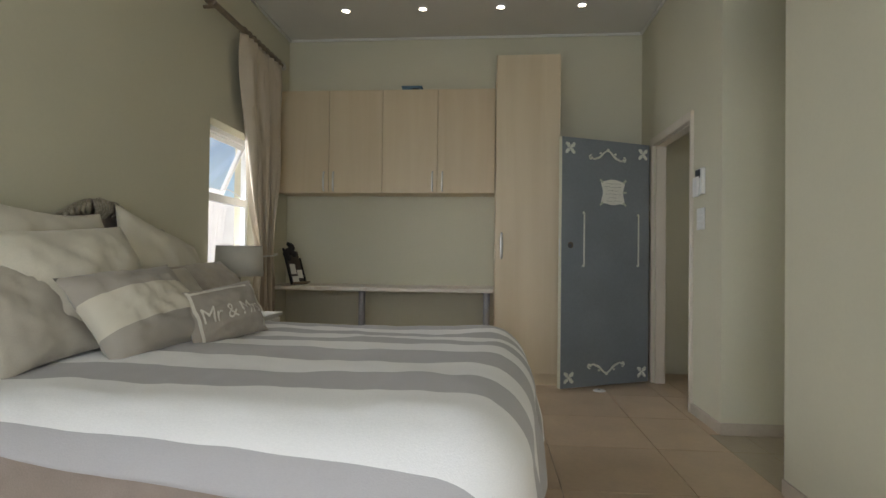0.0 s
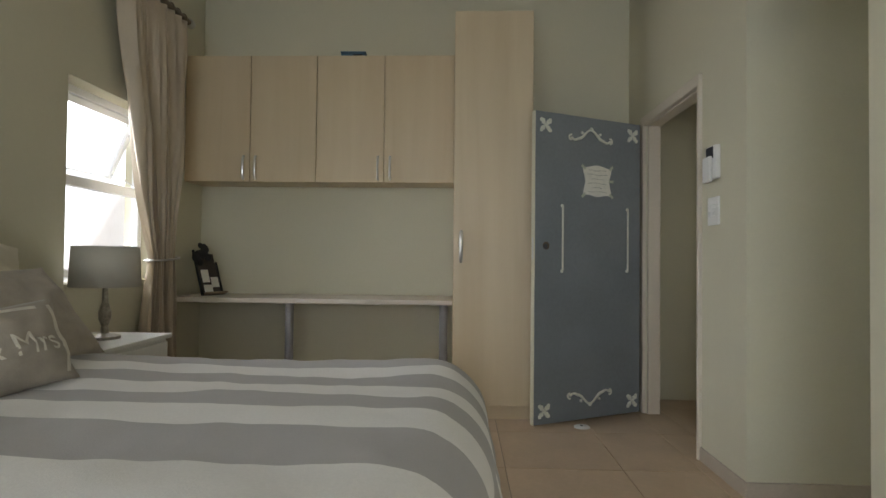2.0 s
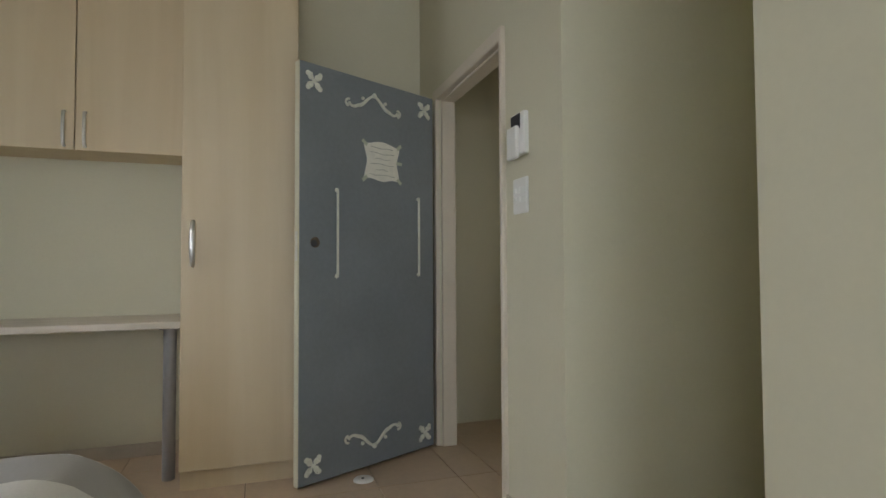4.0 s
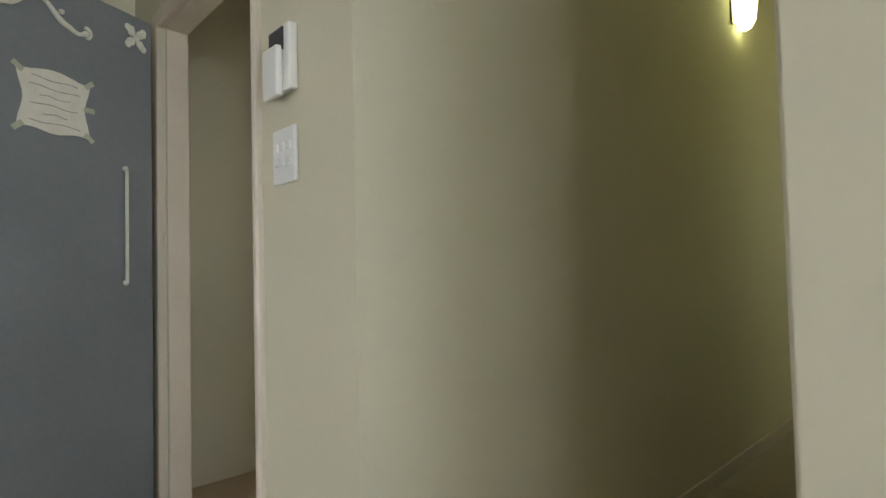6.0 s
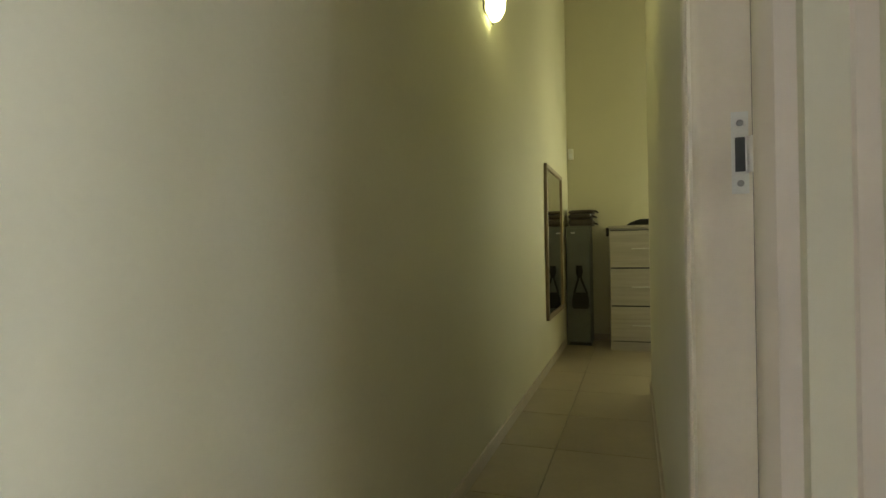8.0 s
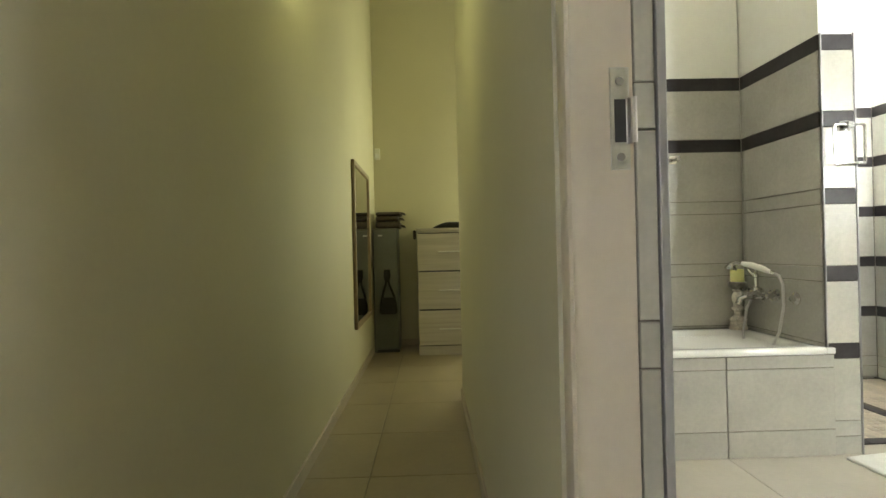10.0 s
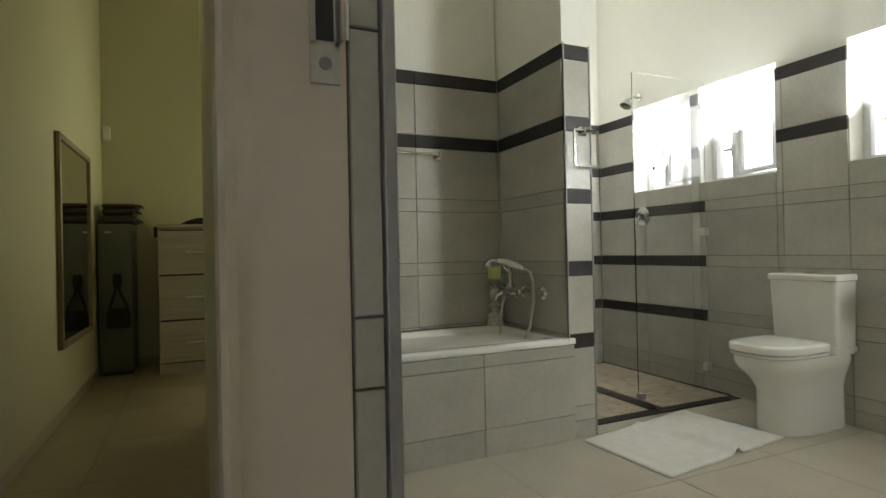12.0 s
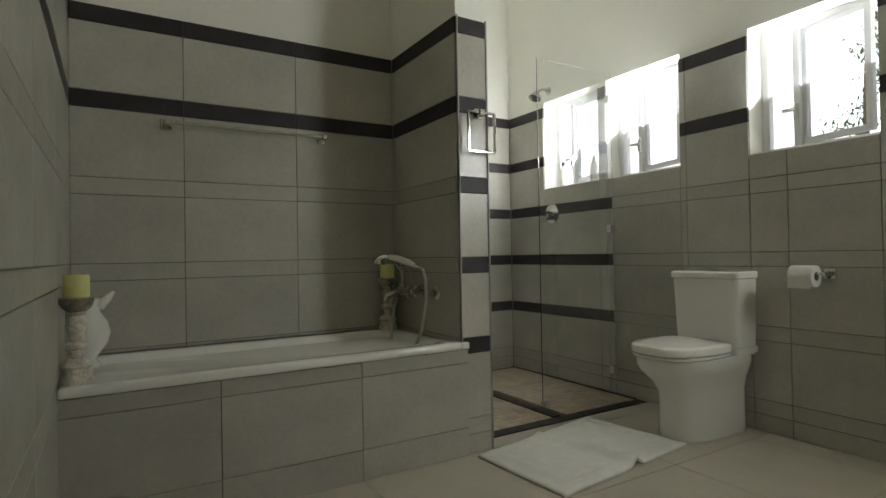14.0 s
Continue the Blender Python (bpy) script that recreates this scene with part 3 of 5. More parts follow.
part("body", bx(0.372, 0.905, 4.51, 5.118, 0.09, 2.755), BIRCH, tall)
part("plinth", bx(0.378, 0.90, 4.515, 5.1, 0, 0.09), BIRCH, tall)
d = part("door", bx(0.376, 0.902, 4.488, 4.508, 0.095, 2.753, bev=0.003), BIRCH, tall)
hp = [(0.425, 4.488 - 0.03 * math.cos(radians(a)) ** 0.7 if abs(a) < 90 else 4.488, 1.155 + 0.105 * math.sin(radians(a))) for a in range(-90, 91, 12)]
part("handle", tb(hp, [0.008 + 0.006 * math.cos(radians(a)) for a in range(-90, 91, 12)], 10), HANDLE, d, "wide brushed steel bow handle", 40)
desk = thing("desk", (-0.64, 4.9, 0), "built-in pale laminate desk on grey tube legs", "desk")
part("desktop", bx(-1.645, 0.368, 4.63, 5.116, 0.745, 0.780, bev=0.005), BIRCHH, desk)
for x, y in ((-0.80, 4.70), (0.305, 4.70)):
    leg = part("leg", tb([(x, y, 0), (x, y, 0.745)], 0.03, 20), GREYSTEEL, desk, smooth=40)
    part("leg_flange", tb([(x, y, 0.737), (x, y, 0.745)], 0.05, 20), GREYSTEEL, leg)
bxs = thing("small_box", (-0.40, 4.95, 2.575), "small blue card box lying on the wall cabinet", "box")
part("body", bx(-0.49, -0.31, 4.86, 5.0, 2.575, 2.61, bev=0.004), SOFTBLUE, bxs)
part("label", bx(-0.40, -0.33, 4.857, 4.8602, 2.582, 2.600), DARK, bxs)
part("lid", bx(-0.495, -0.305, 4.855, 5.005, 2.6105, 2.622, bev=0.003), SOFTBLUE, bxs)

FM = Matrix.Translation((-1.435, 4.86, 0.782)) @ Matrix.Rotation(radians(60), 4, 'Z') @ Matrix.Rotation(radians(-21), 4, 'X')
pf = thing("picture_stand", (-1.46, 4.88, 0.782), "dark metal tabletop stand with small pale cards leaning back", "ornament")


def fl(bm):
    bmesh.ops.transform(bm, matrix=FM, verts=bm.verts)
    return bm


part("frame", fl(box(box(box(box(bmesh.new(), -0.09, -0.078, -0.01, 0.01, 0, 0.36, bev=0.002), 0.078, 0.09, -0.01, 0.01, 0, 0.26, bev=0.002), -0.08, 0.08, -0.01, 0.01, 0, 0.012), -0.08, 0.08, 0.0, 0.008, 0.12, 0.13)), BLACKCLOTH, pf)
part("backboard", fl(bx(-0.077, 0.077, 0.003, 0.008, 0.012, 0.33)), LEATHER, pf)
for a in ((-0.06, 0.0, 0.10, 0.20), (0.01, 0.07, 0.06, 0.14), (-0.06, 0.01, 0.02, 0.08)):
    part("card", fl(bx(a[0], a[1], -0.006, -0.002, a[2], a[3], bev=0.001)), PAPER, pf)
fb = bmesh.new()
for k in range(9):
    a = k * 0.7
    bmesh.ops.create_icosphere(fb, subdivisions=2, radius=0.028 + 0.008 * math.sin(k * 2.1), matrix=Matrix.Translation((-0.03 + 0.05 * math.cos(a), -0.01, 0.30 + 0.055 * math.sin(a * 1.3) + 0.02 * (k % 3))) @ Matrix.Diagonal((1, 0.5, 1.2, 1)))
part("figure", fl(fb), BLACKCLOTH, pf, "dark moulded flower cluster", 60)
part("foot", fl(bx(-0.08, 0.1, -0.05, 0.0, 0.0, 0.012, bev=0.002)), OAKFRAME, pf)

# ---- bedroom: curtain, pole ----
pole = thing("curtain_pole", (-1.56, 4.3, 2.80), "dark wooden curtain pole with turned ends", "curtain pole")
part("pole", tb([(-1.56, 3.42, 2.76), (-1.56, 4.66, 2.76)], 0.022, 16), BROWNWOOD, pole, smooth=40)
for y, s in ((3.42, -1), (4.66, 1)):
    part("finial", tb([(-1.56, y + s * t, 2.76) for t in (0, 0.008, 0.012, 0.03, 0.05, 0.06, 0.066)], [0.03, 0.034, 0.026, 0.034, 0.03, 0.018, 0.004], 16), STEEL if s > 0 else BROWNWOOD, pole, smooth=50)
for y in (3.50, 4.60):
    part("bracket", tb([(-1.658, y, 2.76), (-1.56, y, 2.76)], 0.012, 10), BROWNWOOD, pole)
for k in range(9):
    y = 3.90 + 0.085 * k
    part("ring", tb([(-1.56 + 0.03 * math.cos(a), y, 2.757 + 0.03 * math.sin(a)) for a in [2 * math.pi * j / 14 for j in range(15)]], 0.004, 6), BROWNWOOD, pole)
cur = thing("curtain", (-1.56, 4.55, 0.02), "beige silky curtain gathered in folds and tied back", "curtain")
bm = bmesh.new()
NZ, NU = 70, 120
grid = []
for i in range(NZ + 1):
    t = i / NZ
    z = 0.02 + 2.71 * t
    # the gathered width, drawn in at the tie
    k = (z - 1.05) / 1.72
    if z > 1.05:
        y0 = 3.88
        y1 = 4.63 - 0.10 * max(0, 1 - k)
        if z > 1.05:
            y0 = 3.88 + 0.38 * max(0, 1 - k) ** 1.5
    else:
        s = (1.05 - z) / 1.05
        y0, y1 = 4.26 - 0.10 * s ** 0.7, 4.53 + 0.05 * s
    amp = 0.020 + 0.030 * min(1, abs(z - 1.05) * 1.2)
    row = []
    for j in range(NU + 1):
        u = j / NU
        w = u * 9 * 2 * math.pi
        pleat = min(1, max(0, (z - 2.55) / 0.15))
        x = -1.565 + amp * (math.sin(w + 0.4 * math.sin(z * 2.1)) * (1 - 0.3 * pleat) + 0.35 * math.sin(2.3 * w + z * 1.3) * (1 - pleat)) + 0.006 * math.sin(7 * z + 9 * u)
        y = y0 + (y1 - y0) * u + 0.012 * math.sin(w * 2 + z * 1.7)
        row.append(bm.verts.new((x, y, z)))
    grid.append(row)
for a, b in zip(grid, grid[1:]):
    for j in range(NU):
        bm.faces.new((a[j], a[j + 1], b[j + 1], b[j]))
drape = part("drape", bm, CURTAIN, cur, smooth=80)
drape.modifiers.new("cloth", 'SOLIDIFY').thickness = 0.003
part("tieback", tb([(-1.565 + 0.085 * math.cos(a), 4.395 + 0.15 * math.sin(a), 1.05 + 0.012 * math.sin(a)) for a in [2 * math.pi * j / 26 for j in range(27)]], 0.007, 8, caps=False), STEEL, cur, "thin metal tieback hoop", 60)

# ---- bedroom: bed ----
bed = thing("bed", (-0.55, 2.1, 0), "king-size bed with a carved silver headboard and upholstered base", "bed")
part("base", bx(-1.55, 0.36, 1.24, 2.98, 0.06, 0.36, bev=0.02), VELVET, bed)
for x, y in ((-1.45, 1.34), (0.26, 1.34), (-1.45, 2.88), (0.26, 2.88)):
    part("foot", lathe([(0.03, 0), (0.035, 0.03), (0.03, 0.06)], (x, y, 0), 14), DARK, bed, smooth=40)
part("mattress", bx(-1.55, 0.36, 1.25, 2.97, 0.36, 0.585, bev=0.05, seg=3), VELVET, bed)
hb = bmesh.new()
# headboard outline: a shouldered arch about its middle
YC, HWID = 2.42, 0.55


def crest(s):
    a = abs(s)
    return 1.148 + 0.122 * math.exp(-(a / 0.48) ** 2) + 0.022 * math.exp(-((a - 1.0) / 0.08) ** 2)


front, back = [], []
N = 60
for k in range(N + 1):
    s = -1 + 2 * k / N
    front.append(((-1.585), YC + HWID * s, crest(s)))
lo = [(-1.585, YC + HWID, 0.2), (-1.585, YC - HWID, 0.2)]
face = hb.faces.new([hb.verts.new(p) for p in front + lo])
ex = bmesh.ops.extrude_face_region(hb, geom=[face])
bmesh.ops.translate(hb, vec=(-0.055, 0, 0), verts=[v for v in ex["geom"] if isinstance(v, bmesh.types.BMVert)])
part("headboard_panel", hb, VELVET, bed)
part("headboard_rail", tb([(-1.60, YC + HWID * (-1 + 2 * k / N), crest(-1 + 2 * k / N)) for k in range(N + 1)], [0.024 + 0.006 * math.sin(k * 0.9) ** 2 for k in range(N + 1)], 12), SILVER, bed, "silver-leaf carved top rail", 60)
carving = part("crest", tb([(-1.595, YC + 0.24 * (-1 + k / 10), crest((-1 + k / 10) * 0.24 / HWID) + 0.012) for k in range(21)], [0.014 + 0.022 * math.sin(math.pi * k / 20) for k in range(21)], 12), SILVER, bed, "carved silver crest", 60)
for k in range(7):
    q = k - 3
    part("flute", tb([(-1.572, YC + q * 0.011, 1.222), (-1.548, YC + q * 0.017, 1.262), (-1.556, YC + q * 0.021, 1.305), (-1.575, YC + q * 0.019, 1.322 - 0.005 * abs(q))], [0.005, 0.010, 0.009, 0.004], 8), SILVER, carving, smooth=60)
for sgn in (-1, 1):
    for j in range(5):
        y0 = YC + sgn * (0.065 + 0.038 * j)
        z0 = crest((y0 - YC) / HWID) + 0.004
        r = 0.044 - 0.005 * j
        pts = [(-1.562 + 0.010 * math.sin(math.pi * k / 11), y0 + sgn * r * (0.2 + 0.9 * math.sin(radians(18 * k)) * (1 - 0.05 * k)), z0 + r * (0.2 - 0.95 * math.cos(radians(18 * k)) * (1 - 0.04 * k))) for k in range(12)]
        part("scroll_leaf", tb(pts, [0.004 + 0.010 * math.sin(math.pi * (k + 1) / 13) for k in range(12)], 8), SILVER, carving, smooth=60)

# striped duvet draped over the mattress
STOPS_Y = [(0.60, G1), (1.06, W1), (1.42, G1), (1.63, W1), (1.82, G1), (2.03, W1), (2.19, G1), (2.32, W1), (2.46, G1), (2.62, W1), (2.77, G1), (2.95, W1), (3.06, G1), (3.16, W1), (3.32, G1)]
V0, V1 = 0.55, 3.6
DUVETMAT = striped("duvet_stripes", [(max(0, (y - V0) / (V1 - V0)), c) for y, c in STOPS_Y])
bm = bmesh.new()
uvl = bm.loops.layers.uv.new("UVMap")
TX0, TX1, TY0, TY1, R = -1.5, 0.29, 1.33, 2.90, 0.21
vals = []
NXG, NYG = 110, 130
for i in range(NXG + 1):
    X = -1.5 + (0.29 + 0.58 + 1.5) * i / NXG
    row = []
    for j in range(NYG + 1):
        Y = 0.90 + (3.32 - 0.90) * j / NYG
        f = (X + 1.5) / 1.9
        cx, cy = min(X, TX1 + 0.03 - 0.095 * max(0, 2.3 - Y)), min(max(Y, TY0), TY1)
        # near hem rises towards the headboard
        over = 1.0
        if Y < TY0:
            over = 0.42 + 0.50 * min(1, max(0, f) ** 1.5)
        dx, dy = X - cx, (Y - cy) * over
        d = math.hypot(dx, dy)
        if d > 1e-6:
            ux, uy = dx / d, dy / d
        else:
            ux = uy = 0
        if d < R * math.pi / 2:
            ho, dr = R * math.sin(d / R), R * (1 - math.cos(d / R))
        else:
            e = d - R * math.pi / 2
            ho, dr = R + 0.10 * e, R + e
            ho += 0.022 * math.sin(17 * (X * abs(uy) + Y * abs(ux)) + 1.5 * math.sin(5 * Y)) * min(1, e / 0.12)
        puff = 0.022 * noise.noise(Vector((X * 1.7, Y * 1.7, 0))) + 0.009 * noise.noise(Vector((X * 5, Y * 5, 3))) + 0.004 * noise.noise(Vector((X * 13 + Y * 3, Y * 11, 7)))
        dome = 0.02 * math.sin(math.pi * min(1, max(0, (Y - 1.1) / 2.0)))
        z = 0.668 + dome - dr + puff * (1 if d < 0.1 else 0.6)
        wob = 0.010 * noise.noise(Vector((X * 3, Y * 3, 9)))
        row.append((bm.verts.new((cx + ux * ho + wob * 0.4, cy + uy * ho + wob * 0.5, max(0.05, z))), Y))
    vals.append(row)
for a, b in zip(vals, vals[1:]):
    for j in range(NYG):
        quad = (a[j], b[j], b[j + 1], a[j + 1])
        f = bm.faces.new([q[0] for q in quad])
        for lp, q in zip(f.loops, quad):
            warp = 0.012 * noise.noise(Vector((lp.vert.co.x * 2.2, q[1] * 1.5, 5)))
            lp[uvl].uv = (lp.vert.co.x, (q[1] + warp - V0) / (V1 - V0))
duv = part("duvet", bm, DUVETMAT, None, smooth=85)
tagged(duv, "grey and white striped cotton duvet spread over the bed", "duvet")
duv.modifiers.new("cloth", 'SOLIDIFY').thickness = 0.025


def cushion(name, m, w, h, t, material, label, group="bed cushions", piping=None, seed=0, sag=0.0, flange=0.0):
    """A stuffed cushion: width along local x, height along local z, stuffed along y; its front looks to -y."""
    bm = bmesh.new()
    uvl = bm.loops.layers.uv.new("UVMap")
    n = 26
    sheets = []
    for s in (-1, 1):
        g = []
        for i in range(n + 1):
            row = []
            for j in range(n + 1):
                u, v = -1 + 2 * i / n, -1 + 2 * j / n
                inx, inz = 1 - 0.085 * (1 - v * v), 1 - 0.085 * (1 - u * u)
                bul = (max(0, 1 - abs(u) ** 2.6) * max(0, 1 - abs(v) ** 2.6)) ** 0.55
                wr = 0.010 * noise.noise(Vector((u * 2 + seed, v * 2, s))) + 0.005 * noise.noise(Vector((u * 5 + seed, v * 6, s + 4)))
                if t > 0.14:  # creases that run in from the corners of the bigger ones
                    cr = noise.noise(Vector((3.2 * (u + 0.6 * v) + 7 * seed, 1.1 * (v - 0.6 * u), s * 3)))
                    wr += 0.016 * (0.25 - min(0.5, 2.2 * abs(cr)))
                x = w / 2 * u * inx
                z = h / 2 * v * inz - sag * h * 0.12 * (1 - abs(v)) * (v < 0)
                y = s * t / 2 * bul + wr * bul * 2 + 0.012 * math.sin(3 * u + seed) * (1 - bul)
                row.append((bm.verts.new(m @ Vector((x, y, z))), (u + 1) / 2, (v + 1) / 2))
            g.append(row)
        sheets.append(g)
    for s, g in zip((-1, 1), sheets):
        for i in range(n):
            for j in range(n):
                q = (g[i][j], g[i + 1][j], g[i + 1][j + 1], g[i][j + 1])
                f = bm.faces.new([k[0] for k in q])
                for lp, k in zip(f.loops, q):
                    lp[uvl].uv = (k[1], k[2])
    bmesh.ops.remove_doubles(bm, verts=bm.verts, dist=0.0008)
    ob = part(name, bm, material, None, smooth=75)
    return tagged(ob, label, "cushion", group)


def cm(x, y, z, yaw, lean, tip=0):
    """A cushion's pose: its front turned by yaw from looking down -y, leaning back by lean."""
    return Matrix.Translation((x, y, z)) @ Matrix.Rotation(radians(yaw), 4, 'Z') @ Matrix.Rotation(radians(lean), 4, 'X') @ Matrix.Rotation(radians(tip), 4, 'Y')


STRIPE3 = striped("cushion_bands", [(0.0, (0.40, 0.355, 0.295)), (0.30, (0.66, 0.60, 0.48)), (0.68, (0.40, 0.355, 0.295)), (0.99, (0.40, 0.355, 0.295))])
LIN2 = mat("linen_grey", (0.48, 0.435, 0.36), 0.9, 0.07, 8, 0.15, 240, sheen=0.2)
# fronts look to +x: yaw 90
cushion("euro_pillow", cm(-1.43, 2.03, 0.955, 88, -24, 2), 0.66, 0.64, 0.18, LINEN, "large cream linen pillow against the headboard", seed=1)
cushion("euro_pillow", cm(-1.37, 2.66, 0.945, 92, -27, 22), 0.64, 0.60, 0.20, LINEN, "large cream linen pillow against the headboard", seed=2)
cushion("euro_pillow", cm(-1.41, 1.36, 0.93, 86, -24), 0.60, 0.58, 0.18, LINEN, "large cream linen pillow against the headboard", seed=3)
cushion("pillow", cm(-1.27, 1.94, 0.925, 84, -26, -4), 0.70, 0.52, 0.20, LINEN, "cream linen pillow propped on the others", seed=4)
cushion("pillow", cm(-1.33, 1.38, 0.80, 86, -50), 0.62, 0.40, 0.15, LINEN, "cream linen pillow lying against the others", seed=5)
cushion("linen_cushion", cm(-1.13, 2.24, 0.835, 76, -45, -3), 0.56, 0.38, 0.15, LIN2, "grey-beige linen cushion tucked behind the front ones", seed=8)
cushion("banded_cushion", cm(-1.005, 1.925, 0.835, 77, -38, -6), 0.54, 0.39, 0.19, STRIPE3, "grey cushion with a broad cream band", seed=6)
cushion("plain_cushion", cm(-1.235, 1.62, 0.85, 82, -35, -8), 0.42, 0.42, 0.11, LIN2, "plain grey-beige linen cushion", seed=7)
cushion("plain_cushion", cm(-1.08, 2.66, 0.85, 78, -40, -5), 0.42, 0.42, 0.14, LINENG, "taupe linen cushion behind the lettered one", seed=11)
MRM = cm(-0.835, 2.225, 0.795, 76, -22, -4)
mrs = cushion("lettered_cushion", MRM, 0.48, 0.26, 0.12, LINENG, "taupe linen cushion lettered in cream with a cream stripe", seed=9)


def on_front(x, z, w=0.48, h=0.26, t=0.12, seed=9, lift=0.003):
    u, v = 2 * x / w, 2 * z / h
    bul = (max(0, 1 - abs(u) ** 2.6) * max(0, 1 - abs(v) ** 2.6)) ** 0.55
    wr = 0.010 * noise.noise(Vector((u * 2 + seed, v * 2, -1))) + 0.005 * noise.noise(Vector((u * 5 + seed, v * 6, 3)))
    return MRM @ Vector((x, -t / 2 * bul + wr * bul * 2 - lift, z))


def lettering(text, size, x, z, parent, material):
    cu = bpy.data.curves.new("lettering", 'FONT')
    cu.body, cu.size, cu.align_x, cu.align_y = text, size, 'CENTER', 'CENTER'
    cu.extrude = 0.0
    tob = new("lettering", cu)
    dg = bpy.context.evaluated_depsgraph_get()
    me = bpy.data.meshes.new_from_object(tob.evaluated_get(dg))
    bpy.data.objects.remove(tob)
    bm = bmesh.new()
    bm.from_mesh(me)
    bmesh.ops.subdivide_edges(bm, edges=bm.edges, cuts=1)
    for v in bm.verts:
        v.co = on_front(v.co.x + x, v.co.y + z)
    return part("lettering", bm, material, parent, "cream embroidered words")


STITCH = mat("stitched_cream", (0.66, 0.62, 0.54), 0.9, 0.1, 40, 0.2, 300)
lettering("Mr & Mrs", 0.094, 0.0, -0.005, mrs, STITCH)
sb = bmesh.new()
rows = [[sb.verts.new(on_front(x, -0.114 + 0.228 * k / 16, lift=0.002)) for x in (-0.205, -0.19)] for k in range(17)]
for a, b in zip(rows, rows[1:]):
    sb.faces.new((a[0], a[1], b[1], b[0]))
part("stripe", sb, STITCH, mrs, "cream ribbon stripe")
sb = bmesh.new()
rows = [[sb.verts.new(on_front(-0.20 + 0.40 * k / 24, z, lift=0.002)) for z in (0.096, 0.106)] for k in range(25)]
for a, b in zip(rows, rows[1:]):
    sb.faces.new((a[0], a[1], b[1], b[0]))
part("stripe", sb, STITCH, mrs, "cream ribbon stripe")

sb = bmesh.new()
rows = [[sb.verts.new(on_front(x, -0.114 + 0.228 * k / 16, lift=0.004)) for x in (0.19, 0.205)] for k in range(17)]
for a, b in zip(rows, rows[1:]):
    sb.faces.new((a[0], a[1], b[1], b[0]))
part("stripe", sb, STITCH, mrs, "cream ribbon stripe")

# ---- bedroom: bedside table and lamp ----
nt_ = thing("bedside_table", (-1.38, 3.55, 0), "grey-white painted bedside table", "bedside table")
part("top", bx(-1.655, -1.20, 3.26, 3.86, 0.61, 0.635, bev=0.005), PLASTIC, nt_)
part("body", bx(-1.65, -1.22, 3.29, 3.83, 0.12, 0.61), PLASTIC, nt_)
dr = part("drawer", bx(-1.22, -1.203, 3.30, 3.82, 0.40, 0.595, bev=0.004), PLASTIC, nt_)
part("knob", tb([(-1.205, 3.56, 0.5), (-1.18, 3.56, 0.5)], 0.014, 12), STEEL, dr)
for y in (3.32, 3.80):
    for x in (-1.62, -1.25):
        part("leg", bx(x - 0.02, x + 0.02, y - 0.02, y + 0.02, 0, 0.12), PLASTIC, nt_)
lamp = thing("table_lamp", (-1.42, 3.60, 0.635), "bedside lamp with a pale drum shade", "lamp")
part("stem", lathe([(0.075, 0.0), (0.075, 0.015), (0.02, 0.03), (0.016, 0.07), (0.028, 0.10), (0.03, 0.14), (0.015, 0.19), (0.012, 0.27), (0.014, 0.40)], (-1.42, 3.60, 0.635), 20), SILVER, lamp, smooth=50)
shd = part("shade", rings_loft([[(-1.42 + r * math.cos(2 * math.pi * k / 40), 3.60 + r * math.sin(2 * math.pi * k / 40), z) for k in range(40)] for r, z in ((0.165, 0.905), (0.155, 1.112))], close=False), SHADE, lamp, smooth=60)
shd.modifiers.new("card", 'SOLIDIFY').thickness = 0.004
part("shade_ring", tb([(-1.42 + 0.155 * math.cos(2 * math.pi * k / 30), 3.60 + 0.155 * math.sin(2 * math.pi * k / 30), 1.112) for k in range(31)], 0.003, 6, caps=False), STEEL, lamp)
part("spider", tb([(-1.42, 3.445, 1.10), (-1.42, 3.755, 1.10)], 0.003, 6), STEEL, lamp)

# ---- bedroom: small fittings ----
for x in (-0.93, -0.26, 0.40, 1.07):
    dn = thing("downlight", (x, 4.50, H), "small recessed ceiling downlight, lit", "downlight", "bedroom downlights")
    part("bezel", lathe([(0.03, -0.001), (0.045, -0.001), (0.045, -0.006), (0.034, -0.010), (0.03, -0.004)], (x, 4.50, H), 24), ALU, dn, smooth=40)
    part("bulb", lathe([(0.001, -0.0062), (0.027, -0.006), (0.028, -0.003), (0.001, -0.003)], (x, 4.50, H), 20), BULB, dn)
rc = thing("remote_holder", (1.7200, 3.68, 1.47), "white wall remote control with a dark screen in its holder", "remote control")
part("case", bx(1.704, 1.729, 3.600, 3.712, 1.49, 1.662, bev=0.005), PLASTIC, rc)
part("screen", bx(1.700, 1.7045, 3.628, 3.706, 1.595, 1.656, bev=0.002), DARK, rc, "dark glossy screen")
part("remote", bx(1.684, 1.704, 3.632, 3.715, 1.474, 1.607, bev=0.007), PLASTIC, rc, "white remote in its clip")
sw = thing("light_switch", (1.7250, 3.66, 1.255), "white six-gang light switch plate", "light switch")
part("plate", bx(1.7170, 1.7290, 3.605, 3.725, 1.255, 1.40, bev=0.004), PLASTIC, sw)
for r in range(2):
    for c in range(3):
        y, z = 3.632 + 0.033 * c, 1.312 + 0.038 * r
        part("rocker", bx(1.7115, 1.718, y - 0.008, y + 0.008, z - 0.011, z + 0.011, bev=0.002), PLASTIC, sw)
ds = thing("door_stop", (1.21, 4.36, 0), "low white floor door stop under the open door", "door stop")
